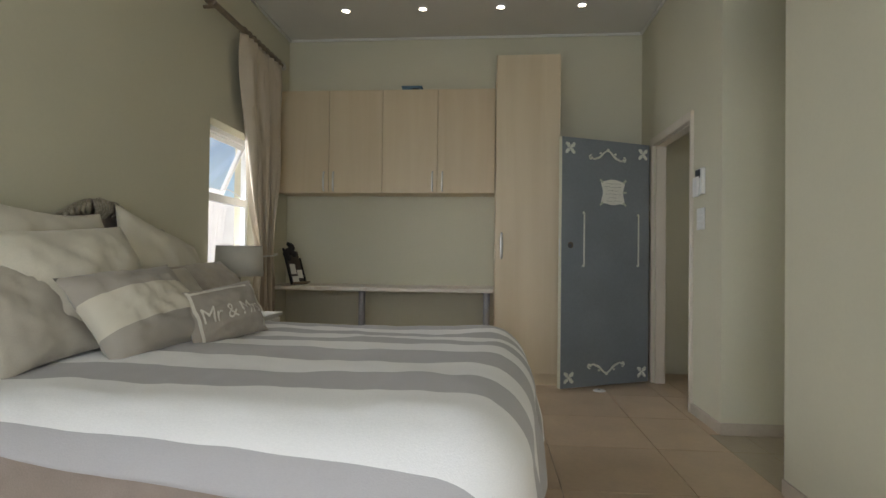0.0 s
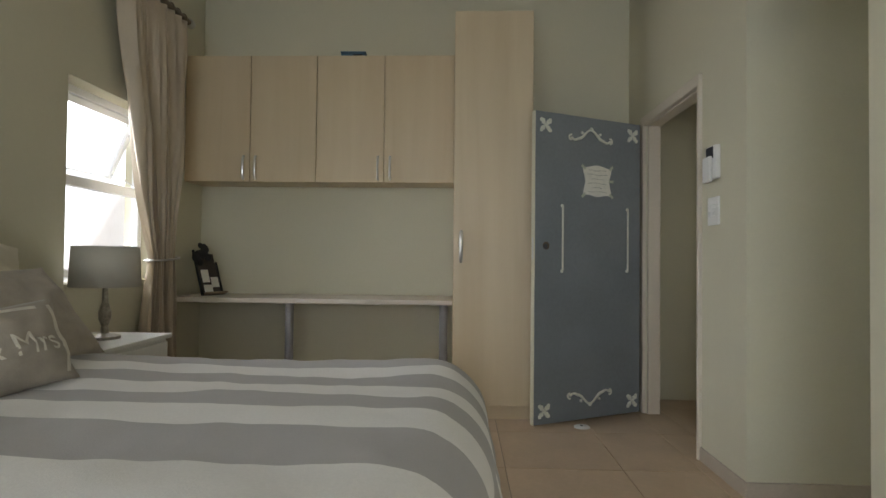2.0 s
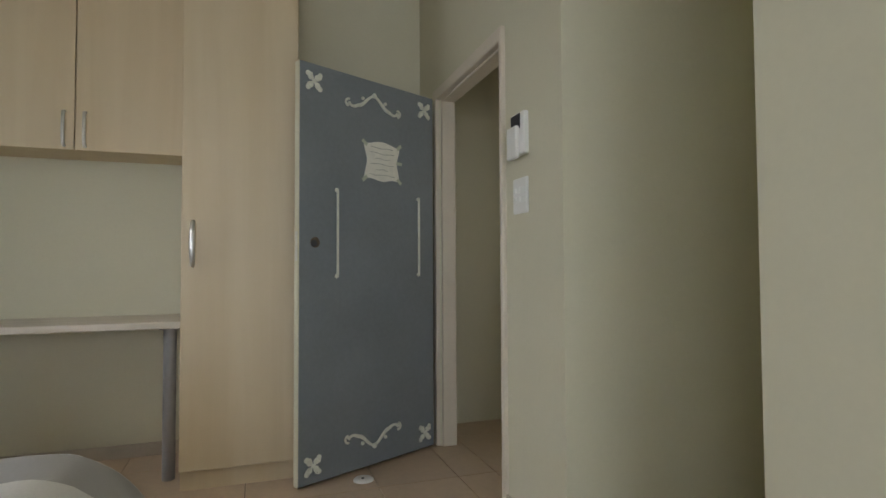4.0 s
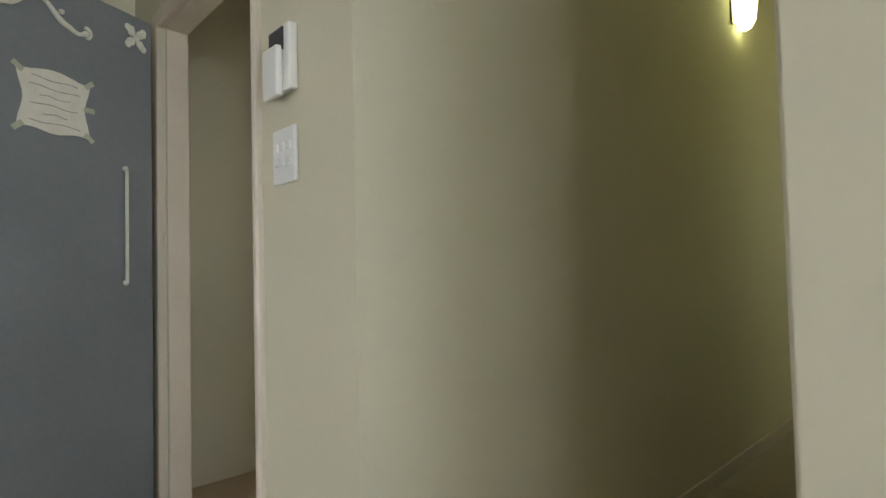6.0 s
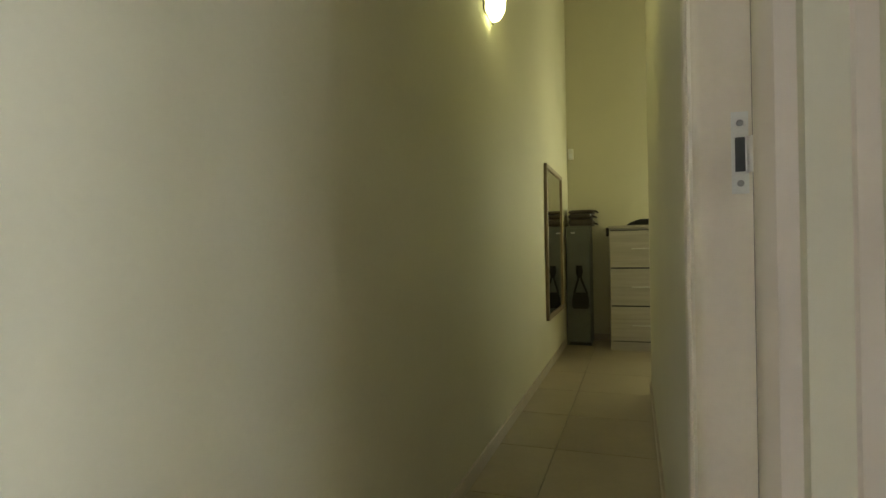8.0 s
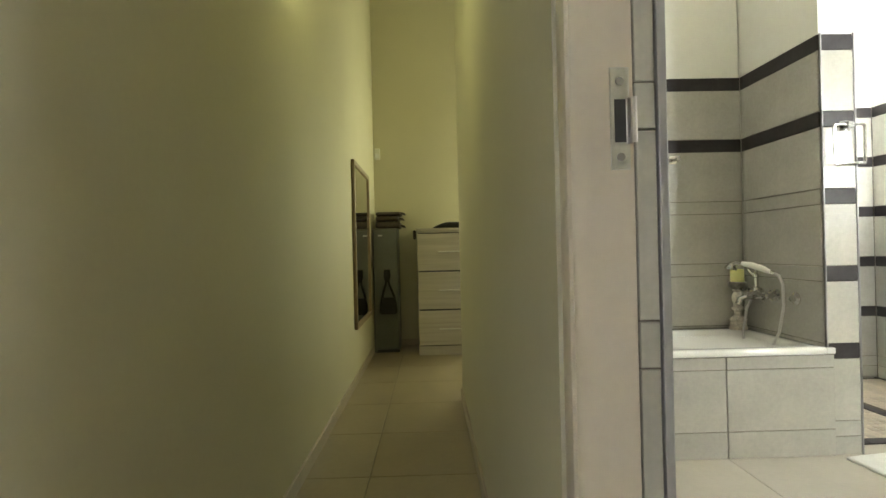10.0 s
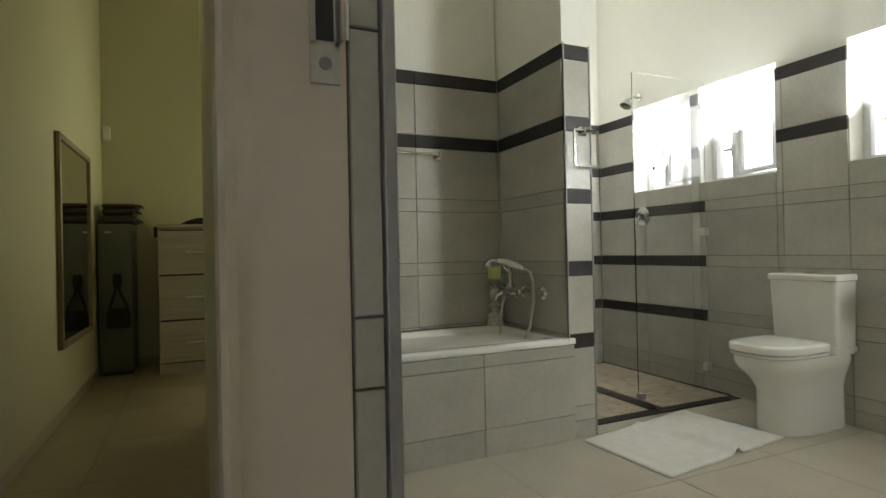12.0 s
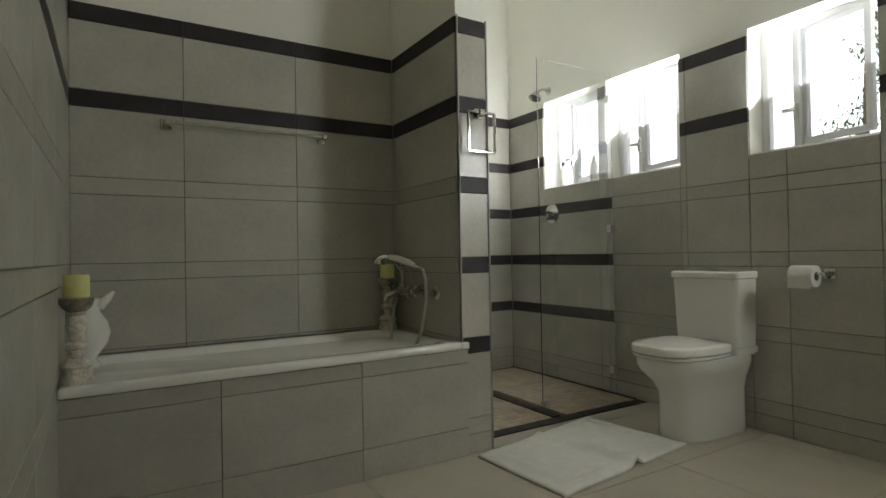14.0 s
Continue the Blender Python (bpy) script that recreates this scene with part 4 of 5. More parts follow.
part("dome", lathe([(0.05, 0), (0.05, 0.004), (0.042, 0.010), (0.03, 0.012), (0.001, 0.0122)], (1.21, 4.36, 0.002), 24), PLASTIC, ds, smooth=40)
part("button", lathe([(0.008, 0.013), (0.008, 0.0165), (0.001, 0.017)], (1.205, 4.35, 0.0), 12), DARK, ds)

# ---- corridor ----
sc = thing("wall_sconce", (4.2, 3.30, 2.26), "frosted glass wall sconce, lit", "wall lamp")
ring = []
for r, z in ((0.02, 2.255), (0.05, 2.265), (0.07, 2.30), (0.08, 2.40), (0.08, 2.52), (0.07, 2.60), (0.04, 2.63)):
    ring.append([(4.2 + r * 1.15 * math.cos(math.pi * k / 16), 3.343 - 0.004 - r * 1.05 * math.sin(math.pi * k / 16), z) for k in range(17)])
part("glass", rings_loft(ring), SCONCE, sc, "glowing frosted glass", 50)
part("back_plate", bx(4.10, 4.30, 3.343, 3.354, 2.27, 2.62, bev=0.004), STEEL, sc)

mr = thing("wall_mirror", (6.58, 3.31, 0.45), "tall wall mirror in a slim oak frame", "mirror")
fm = bmesh.new()
for a in ((6.00, 6.04, 0.43, 1.76), (6.98, 7.02, 0.43, 1.76), (6.04, 6.98, 0.43, 0.47), (6.04, 6.98, 1.72, 1.76)):
    box(fm, a[0], a[1], 3.327, 3.353, a[2], a[3], bev=0.004)
part("frame", fm, OAKFRAME, mr)
part("mirror_glass", bx(6.035, 6.985, 3.339, 3.347, 0.465, 1.725), MIRROR, mr)
sn = thing("alarm_sensor", (7.70, 3.28, 2.03), "small white motion alarm sensor", "alarm sensor")
part("body", bx(7.70, 7.748, 3.28, 3.34, 2.04, 2.16, bev=0.01), PLASTIC, sn)
part("lens", bx(7.694, 7.7005, 3.29, 3.33, 2.055, 2.10, bev=0.002), ALU, sn)

lk = thing("steel_locker", (7.54, 3.2, 0), "narrow dark grey steel locker", "locker")
part("body", bx(7.34, 7.748, 3.09, 3.342, 0.0, 1.27, bev=0.006), LOCKER, lk)
dk = part("door", bx(7.328, 7.338, 3.10, 3.332, 0.05, 1.245, bev=0.003), LOCKER, lk)
part("label_holder", bx(7.323, 7.327, 3.24, 3.285, 1.19, 1.205), STEEL, dk)
part("plinth", bx(7.332, 7.34, 3.085, 3.31, 0.005, 0.035), DARK, lk)
part("hook", tb([(7.327, 3.2, 0.82), (7.31, 3.2, 0.82), (7.305, 3.2, 0.835)], 0.005, 8), STEEL, dk)
bg = thing("hanging_bag", (7.29, 3.19, 0.40), "small black bag hanging on the locker door", "bag")
part("pouch", rings_loft([rrect(7.255, 7.325, 3.19 - w, 3.19 + w, z, 0.02, 4) for w, z in ((0.075, 0.40), (0.09, 0.42), (0.085, 0.50), (0.07, 0.565))]), BLACKCLOTH, bg, smooth=50)
part("strap", tb([(7.30, 3.12, 0.55), (7.306, 3.18, 0.70), (7.306, 3.2, 0.832), (7.306, 3.215, 0.70), (7.30, 3.255, 0.56)], 0.011, 8), BLACKCLOTH, bg, smooth=50)
part("upper_wrap", rings_loft([rrect(7.30, 7.325, 3.2 - w, 3.2 + w, z, 0.01, 3) for w, z in ((0.02, 0.72), (0.035, 0.78), (0.03, 0.85))]), BLACKCLOTH, bg, smooth=50)
for k, (z0, z1, dy) in enumerate(((1.272, 1.345, 0.0), (1.346, 1.40, 0.012), (1.401, 1.44, -0.004))):
    bgk = thing("folded_bag", (7.5, 3.2, z0), "dark brown soft bag lying flat on the locker", "bag", "bags on the locker")
    part("body", bx(7.345, 7.70, 3.055 + dy, 3.31, z0, z1, bev=0.025, seg=3), LEATHER, bgk, smooth=50)
    part("strap", tb([(7.40, 3.056 + dy, z0 + 0.03), (7.37, 3.02 + dy, z0 + 0.02), (7.42, 3.01 + dy, z0 - 0.0 + 0.01), (7.5, 3.056 + dy, z0 + 0.03)], 0.008, 8), LEATHER, bgk, smooth=50)

ch = thing("chest_of_drawers", (7.42, 2.56, 0), "limed oak chest with three deep drawers", "chest of drawers")
part("body", bx(7.152, 7.74, 2.27, 2.885, 0.0, 1.225), LIMED, ch)
# dark panel that paints in the shade between the drawers
part("drawer_gap_shade", bx(7.146, 7.1515, 2.285, 2.872, 0.09, 1.21), DARK, ch)
part("top", bx(7.125, 7.745, 2.26, 2.893, 1.226, 1.255, bev=0.004), LIMED, ch)
for z0, z1 in ((0.10, 0.44), (0.456, 0.82), (0.836, 1.20)):
    d = part("drawer", bx(7.126, 7.145, 2.276, 2.88, z0, z1, bev=0.003), LIMED, ch)
    zc = z1 - 0.18
    part("handle", tube(tube(tb([(7.105, 2.43, zc), (7.105, 2.675, zc)], 0.007, 10), [(7.105, 2.45, zc), (7.13, 2.45, zc)], 0.005, 8), [(7.105, 2.655, zc), (7.13, 2.655, zc)], 0.005, 8), HANDLE, d, "steel bar handle")
hg = thing("handbag", (7.4, 2.62, 1.255), "black soft handbag slumped on the chest", "bag")
part("body", rings_loft([[(7.42 + a * math.cos(t), 2.50 + b * math.sin(t), z) for t in [2 * math.pi * k / 24 for k in range(24)]] for a, b, z in ((0.10, 0.20, 1.256), (0.12, 0.22, 1.27), (0.11, 0.17, 1.30), (0.06, 0.09, 1.325))]), BLACKCLOTH, hg, smooth=60)
part("handle", tb([(7.36, 2.60, 1.29), (7.32, 2.68, 1.275), (7.30, 2.64, 1.265), (7.33, 2.55, 1.275)], 0.008, 8), BLACKCLOTH, hg, smooth=60)
po = thing("pouch", (7.5, 2.93, 1.2), "small dark pouch hanging at the chest's corner", "bag")
part("body", bx(7.30, 7.38, 2.895, 2.925, 1.15, 1.245, bev=0.012), LEATHER, po, smooth=50)

# ---- bathroom: tub ----
tub = thing("bathtub", (4.69, 1.62, 0), "built-in white bathtub with a chrome grip", "bathtub")
TX = (4.324, 5.015, 0.853, 2.372)


def rr(off, z, r):
    return rrect(TX[0] + off, TX[1] - off, TX[2] + off, TX[3] - off, z, r)


rg = [rr(0.004, 0.492, 0.012), rr(0.0, 0.496, 0.014), rr(0.0, 0.517, 0.014), rr(0.006, 0.525, 0.02), rr(0.055, 0.525, 0.08), rr(0.066, 0.518, 0.09), rr(0.075, 0.49, 0.10), rr(0.10, 0.32, 0.12), rr(0.14, 0.16, 0.13), rr(0.20, 0.13, 0.12)]
part("shell", rings_loft(rg), PORC, tub, smooth=50)
part("rim_return", bx(4.324, 4.349, 0.815, 0.86, 0.493, 0.524, bev=0.006), PORC, tub)
part("grip", tb([(4.942 - 0.03 * math.sin(math.pi * k / 10) ** 0.5, 1.48 + 0.18 * k / 10, 0.474 + 0.006 * math.sin(math.pi * k / 10)) for k in range(11)], 0.010, 10), CHROME, tub, "chrome grip on the inner side", 50)
part("overflow", tb([(4.68, 0.95, 0.45), (4.68, 0.962, 0.45)], 0.028, 20), CHROME, tub, smooth=40)
solid("tub_surround", bx(4.345, 4.40, 0.815, 2.383, 0.0, 0.491), GROUT, "masonry box under the bathtub rim", "tub surround", "structure")

mx = thing("bath_mixer", (4.775, 0.853, 0.75), "chrome wall bath mixer with a hand shower and hose", "tap")
MXC = 4.775
part("body", tb([(MXC - 0.075, 0.925, 0.745), (MXC - 0.05, 0.925, 0.745), (MXC, 0.925, 0.745), (MXC + 0.05, 0.925, 0.745), (MXC + 0.075, 0.925, 0.745)], [0.019, 0.022, 0.030, 0.022, 0.019], 16), CHROME, mx, smooth=40)
for x in (MXC - 0.07, MXC + 0.07):
    part("inlet", tb([(x, 0.853, 0.745), (x, 0.860, 0.745), (x, 0.866, 0.745), (x, 0.925, 0.745)], [0.034, 0.034, 0.014, 0.014], 16), CHROME, mx, smooth=40)
for x, s in ((MXC - 0.07, -1), (MXC + 0.07, 1)):
    hub = part("cross_handle", tb([(x, 0.925, 0.745), (x + s * 0.028, 0.93, 0.745), (x + s * 0.042, 0.93, 0.745), (x + s * 0.048, 0.93, 0.745)], [0.012, 0.012, 0.016, 0.006], 12), CHROME, mx, smooth=40)
    for k in range(4):
        a = radians(45 + 90 * k)
        part("spoke", tb([(x + s * 0.034, 0.93, 0.745), (x + s * 0.036, 0.93 + 0.026 * math.cos(a), 0.745 + 0.026 * math.sin(a)), (x + s * 0.036, 0.93 + 0.036 * math.cos(a), 0.745 + 0.036 * math.sin(a))], [0.006, 0.006, 0.010], 8), CHROME, hub, smooth=40)
part("spout", tb([(MXC, 0.925, 0.735), (MXC, 0.985, 0.735), (MXC, 1.02, 0.722), (MXC, 1.03, 0.695)], [0.019, 0.017, 0.015, 0.017], 12), CHROME, mx, smooth=40)
part("riser", tb([(MXC, 0.925, 0.75), (MXC, 0.925, 0.785), (MXC, 0.925, 0.79), (MXC, 0.925, 0.84), (MXC, 0.925, 0.845), (MXC, 0.925, 0.86)], [0.020, 0.020, 0.012, 0.012, 0.018, 0.014], 14), CHROME, mx, smooth=40)
for dx in (-0.035, 0.035):
    part("cradle_arm", tb([(MXC, 0.925, 0.858), (MXC + dx * 0.6, 0.935, 0.862), (MXC + dx, 0.945, 0.885)], [0.008, 0.007, 0.009], 8), CHROME, mx, smooth=40)
hs = part("hand_shower", tb([(4.665, 0.905, 0.872), (4.70, 0.932, 0.893), (4.745, 0.968, 0.912), (4.785, 1.0, 0.922)], [0.010, 0.017, 0.018, 0.012], 14), PORC, mx, "white ceramic hand shower grip", 50)
part("rose", tb([(4.785, 1.0, 0.922), (4.805, 1.016, 0.925), (4.822, 1.03, 0.918), (4.83, 1.036, 0.895), (4.831, 1.037, 0.888)], [0.012, 0.013, 0.018, 0.034, 0.034], 16), CHROME, hs, smooth=50)
part("ferrule", tb([(4.67, 0.909, 0.874), (4.655, 0.897, 0.868)], [0.012, 0.010], 12), CHROME, hs, smooth=50)
part("hose", tb([(4.657, 0.898, 0.869), (4.625, 0.89, 0.857), (4.60, 0.888, 0.81), (4.592, 0.89, 0.70), (4.588, 0.92, 0.56), (4.61, 0.97, 0.44), (4.70, 1.0, 0.39), (4.80, 0.99, 0.42), (4.84, 0.965, 0.54), (4.832, 0.95, 0.66), (4.80, 0.93, 0.735)], 0.0075, 8), STEEL, mx, "ribbed metal shower hose", 60)
wh = thing("wall_outlet", (4.545, 0.86, 0.74), "round chrome wall outlet beside the mixer", "tap")
part("rosette", tb([(4.545, 0.853, 0.74), (4.545, 0.858, 0.74), (4.545, 0.866, 0.74), (4.545, 0.885, 0.74)], [0.034, 0.034, 0.016, 0.014], 16), CHROME, wh, smooth=40)


def candlestick(x, y, z0, s=1.0):
    c = thing("candlestick", (x, y, z0), "whitewashed turned candlestick with a fat yellow candle", "candlestick", "candlesticks")
    p = [(0.050, 0), (0.052, 0.012), (0.046, 0.022), (0.044, 0.05), (0.050, 0.058), (0.038, 0.07), (0.022, 0.082), (0.020, 0.11), (0.032, 0.118), (0.034, 0.128), (0.022, 0.138), (0.027, 0.16), (0.033, 0.19), (0.026, 0.212), (0.018, 0.222), (0.030, 0.232), (0.022, 0.242), (0.046, 0.262), (0.050, 0.275), (0.046, 0.281), (0.001, 0.281)]
    part("stick", lathe([(r * s, z * s) for r, z in p], (x, y, z0), 24), WHITEWASH, c, smooth=40)
    part("drip_cup", lathe([(0.024 * s, 0.236 * s), (0.040 * s, 0.246 * s), (0.049 * s, 0.262 * s), (0.0515 * s, 0.278 * s), (0.045 * s, 0.283 * s)], (x, y, z0), 24), SILVER, c, "silvered drip cup", 40)
    part("candle", lathe([(0.037, 0.281), (0.038, 0.284), (0.038, 0.352), (0.034, 0.357), (0.001, 0.354)], (x, y, z0), 24), WAX, c, smooth=50)


candlestick(4.41, 2.322, 0.525)
candlestick(4.955, 0.93, 0.525)
jg = thing("jug", (4.70, 2.31, 0.525), "white glazed jug with a curved handle", "jug")
part("body", lathe([(0.05, 0), (0.055, 0.008), (0.035, 0.03), (0.045, 0.05), (0.075, 0.09), (0.085, 0.13), (0.075, 0.17), (0.05, 0.21), (0.046, 0.235), (0.055, 0.26), (0.052, 0.262), (0.043, 0.237), (0.046, 0.212), (0.001, 0.20)], (4.70, 2.31, 0.525), 28), PORC, jg, smooth=50)
part("spout", tb([(4.70, 2.265, 0.755), (4.69, 2.235, 0.785), (4.685, 2.215, 0.81)], [0.022, 0.016, 0.006], 10), PORC, jg, smooth=50)
part("handle", tb([(4.70, 2.345, 0.765), (4.70, 2.364, 0.76), (4.70, 2.366, 0.70), (4.70, 2.362, 0.64)], 0.008, 8), PORC, jg, smooth=50)
tr = thing("towel_rail", (5.0, 1.63, 1.545), "long chrome towel rail over the bathtub", "towel rail")
part("bar", tb([(4.95, 1.27, 1.545), (4.95, 2.01, 1.545)], 0.008, 12), CHROME, tr, smooth=40)
for y in (1.275, 2.005):
    part("bracket", box(bx(4.935, 5.012, y - 0.012, y + 0.012, 1.533, 1.557, bev=0.004), 5.004, 5.015, y - 0.024, y + 0.024, 1.52, 1.57, bev=0.004), CHROME, tr)
tg = thing("towel_ring", (4.33, 0.735, 1.50), "square chrome towel ring on the pier", "towel ring")
part("mount", box(bx(4.30, 4.347, 0.72, 0.75, 1.575, 1.605, bev=0.004), 4.338, 4.348, 0.71, 0.76, 1.565, 1.615, bev=0.003), CHROME, tg)
rb = bmesh.new()
for a in ((0.655, 0.667, 1.41, 1.59), (0.803, 0.815, 1.41, 1.59), (0.66, 0.81, 1.40, 1.412), (0.66, 0.81, 1.585, 1.597)):
    box(rb, 4.306, 4.318, *a, bev=0.003)
part("ring", rb, CHROME, tg)

# ---- bathroom: toilet ----
to = thing("toilet", (3.9558, -0.277, 0), "white close-coupled toilet with the lid down", "toilet")
TXc = 3.9704


def oval(hw, y0, y1, z, sq=3.0, n=44):
    """A D-like outline from the back y0 to the front y1."""
    out = []
    ym = y0 + (y1 - y0) * 0.45
    for k in range(n):
        a = 2 * math.pi * k / n
        c, s = math.cos(a), math.sin(a)
        x = hw * math.copysign(abs(c) ** (2 / sq), c)
        y = ym + (y1 - ym) * abs(s) ** (2 / 2.2) if s > 0 else ym - (ym - y0) * abs(s) ** (2 / 8)
        out.append((TXc + x, y, z))
    return out


part("pan", rings_loft([oval(0.135, -0.602, -0.127, 0.0), oval(0.138, -0.602, -0.122, 0.02), oval(0.135, -0.602, -0.127, 0.14), oval(0.135, -0.602, -0.122, 0.22), oval(0.15, -0.602, -0.077, 0.28), oval(0.175, -0.602, -0.012, 0.335), oval(0.185, -0.602, 0.013, 0.37), oval(0.185, -0.602, 0.013, 0.406)]), PORC, to, smooth=50)
part("seat", rings_loft([oval(0.180, -0.397, 0.011, 0.407), oval(0.186, -0.402, 0.018, 0.412), oval(0.186, -0.402, 0.018, 0.421), oval(0.182, -0.397, 0.013, 0.424)]), PORC, to, smooth=40)
part("lid", rings_loft([oval(0.186, -0.402, 0.018, 0.429), oval(0.191, -0.405, 0.023, 0.433), oval(0.191, -0.405, 0.023, 0.460), oval(0.186, -0.402, 0.018, 0.467), oval(0.15, -0.37, -0.03, 0.470)]), PORC, to, smooth=50)
part("shelf", rings_loft([rrect(TXc - 0.185, TXc + 0.185, -0.602, -0.41, z, 0.02) for z in (0.407, 0.418, 0.431, 0.437)]), PORC, to, smooth=40)
for x in (3.8876, 4.0241):
    part("hinge", tb([(x - 0.02, -0.415, 0.41), (x + 0.02, -0.415, 0.41)], 0.010, 10), CHROME, to)
part("cistern", rings_loft([rrect(TXc - a, TXc + a, -0.602, -0.602 + d, z, 0.025) for a, d, z in ((0.172, 0.165, 0.395), (0.175, 0.17, 0.41), (0.185, 0.185, 0.78))]), PORC, to, smooth=40)
part("cistern_lid", rings_loft([rrect(TXc - a, TXc + a, -0.604, -0.604 + d, z, 0.025) for a, d, z in ((0.186, 0.19, 0.781), (0.192, 0.197, 0.785), (0.192, 0.197, 0.81), (0.185, 0.19, 0.818))]), PORC, to, smooth=40)
part("flush_button", lathe([(0.022, 0), (0.022, 0.006), (0.001, 0.008)], (TXc, -0.507, 0.818), 18), CHROME, to, smooth=40)

hr = thing("toilet_roll_holder", (3.4976, -0.587, 0.80), "chrome toilet roll holder with a white roll", "toilet roll holder")
part("mount", box(bx(3.4293, 3.4781, -0.604, -0.592, 0.785, 0.835, bev=0.003), 3.444, 3.4634, -0.592, -0.527, 0.80, 0.82, bev=0.003), CHROME, hr)
part("bar", tb([(3.4537, -0.532, 0.81), (3.6048, -0.532, 0.81)], 0.007, 10), CHROME, hr)
rl = bmesh.new()
tube(rl, [(3.4829, -0.532, 0.80), (3.5853, -0.532, 0.80)], 0.05, 26)
box(rl, 3.4849, 3.5834, -0.4825, -0.481, 0.745, 0.80)
part("roll", rl, TOWEL, hr, "white paper roll with a loose sheet", 50)
# dark disc drawn for the shaded hollow of the roll
part("core_shade", tb([(3.4815, -0.532, 0.80), (3.4831, -0.532, 0.80)], 0.02, 18), DARK, hr)

# ---- bathroom: bath mat, bin ----
bm = bmesh.new()
c00, c10, c11, c01 = Vector((4.295, 0.80)), Vector((4.44, -0.045)), Vector((3.87, -0.11)), Vector((3.77, 0.765))
g = []
NM = 40
for i in range(NM + 1):
    row = []
    for j in range(NM + 1):
        u, v = i / NM, j / NM
        p = (c00 * (1 - u) + c10 * u) * (1 - v) + (c01 * (1 - u) + c11 * u) * v
        cr = u - 0.52 - 0.05 * (v - 0.5)
        z = 0.014 + 0.04 * math.exp(-(cr / 0.03) ** 2) * (0.35 + 0.65 * v) + 0.002 * noise.noise(Vector((u * 9, v * 9, 1)))
        ed = min(v, 1 - v, u, 1 - u)
        if 0.09 < ed < 0.13:
            z += 0.006
        if ed < 0.16:
            z -= 0.003
        row.append(bm.verts.new((p.x + 0.006 * noise.noise(Vector((u * 4, v * 4, 5))), p.y, z)))
    g.append(row)
for a, b in zip(g, g[1:]):
    for j in range(NM):
        bm.faces.new((a[j], a[j + 1], b[j + 1], b[j]))
mt_ = solid("bath_mat", bm, TOWEL, "white towelling bath mat, creased across the middle", "bath mat", smooth=60)
mt_.modifiers.new("pile", 'SOLIDIFY').thickness = 0.012
mt_.modifiers["pile"].offset = -1
bn = thing("pedal_bin", (3.90, 2.24, 0), "small chrome pedal bin with a domed lid", "bin")
part("body", lathe([(0.085, 0.0), (0.092, 0.005), (0.092, 0.24), (0.001, 0.24)], (3.90, 2.24, 0), 32), CHROME, bn, smooth=40)
part("lid", lathe([(0.096, 0.241), (0.097, 0.255), (0.088, 0.275), (0.065, 0.292), (0.035, 0.302), (0.001, 0.305)], (3.90, 2.24, 0), 32), CHROME, bn, smooth=60)
part("pedal", bx(3.79, 3.82, 2.22, 2.26, 0.01, 0.02, bev=0.003), DARK, bn)

# ---- bathroom: shower ----
gp = thing("shower_screen", (4.7261, -0.3, 0), "frameless clear glass shower screen with wall clips", "shower screen")
gl = part("glass", bx(4.7163, 4.7241, -0.599, 0.035, 0.02, 2.10, bev=0.002), SHOWERGLASS, gp)
gl.visible_shadow = False
for z in (0.16, 1.08, 1.93):
    part("clip", bx(4.7007, 4.7397, -0.603, -0.557, z - 0.025, z + 0.025, bev=0.003), STEEL, gp)
part("clip", bx(4.7007, 4.7397, -0.01, 0.035, 0.012, 0.05, bev=0.003), STEEL, gp)
sh = thing("overhead_shower", (5.3208, -0.527, 2.12), "round chrome shower head on a short arm", "shower head")
part("flange", tb([(5.3208, -0.604, 2.15), (5.3208, -0.596, 2.15)], 0.03, 18), CHROME, sh)
part("arm", tb([(5.3208, -0.597, 2.15), (5.3208, -0.547, 2.155), (5.3208, -0.497, 2.13)], 0.010, 10), CHROME, sh, smooth=50)
part("rose", tb([(5.3208, -0.497, 2.13), (5.3208, -0.487, 2.115), (5.3208, -0.472, 2.085), (5.3208, -0.467, 2.075)], [0.015, 0.022, 0.045, 0.046], 20), CHROME, sh, smooth=40)
vl = thing("shower_valve", (5.3013, -0.587, 1.22), "chrome shower valve with a round plate and lever", "tap")
part("plate", tb([(5.3013, -0.604, 1.22), (5.3013, -0.595, 1.22)], 0.072, 28), CHROME, vl, smooth=40)
part("hub", tb([(5.3013, -0.595, 1.22), (5.3013, -0.557, 1.22)], [0.034, 0.028], 20), CHROME, vl, smooth=40)
part("lever", tb([(5.3013, -0.562, 1.22), (5.3208, -0.542, 1.16)], [0.010, 0.008], 10), CHROME, vl, smooth=40)
for x in (4.9796, 5.2818):
    bt = thing("bottle", (x, -0.707, 1.424), "pale plastic bottle on the window sill", "bottle", "sill bottles")
    part("body", lathe([(0.028, 0), (0.03, 0.01), (0.03, 0.13), (0.014, 0.15), (0.012, 0.16)], (x, -0.707, 1.424), 18), PLASTIC, bt, smooth=50)
    part("cap", lathe([(0.014, 0.161), (0.014, 0.19), (0.001, 0.192)], (x, -0.707, 1.424), 14), DARK if x > 5.1258 else PLASTIC, bt, smooth=50)

# ---- garden ----
solid("ground", bx(-300, 300, -300, 300, -0.5, -0.25), PAVING, "pale dry garden ground", "ground", "structure")
solid("garden_wall", bx(-5.2, 14, -4.6, -4.4, -0.25, 1.45), PLASTER, "white plastered garden wall", "garden wall", "structure")
solid("garden_wall", bx(-5.2, -5.0, -4.4, 12, -0.25, 2.2), PLASTER, "white plastered garden wall", "garden wall", "structure")


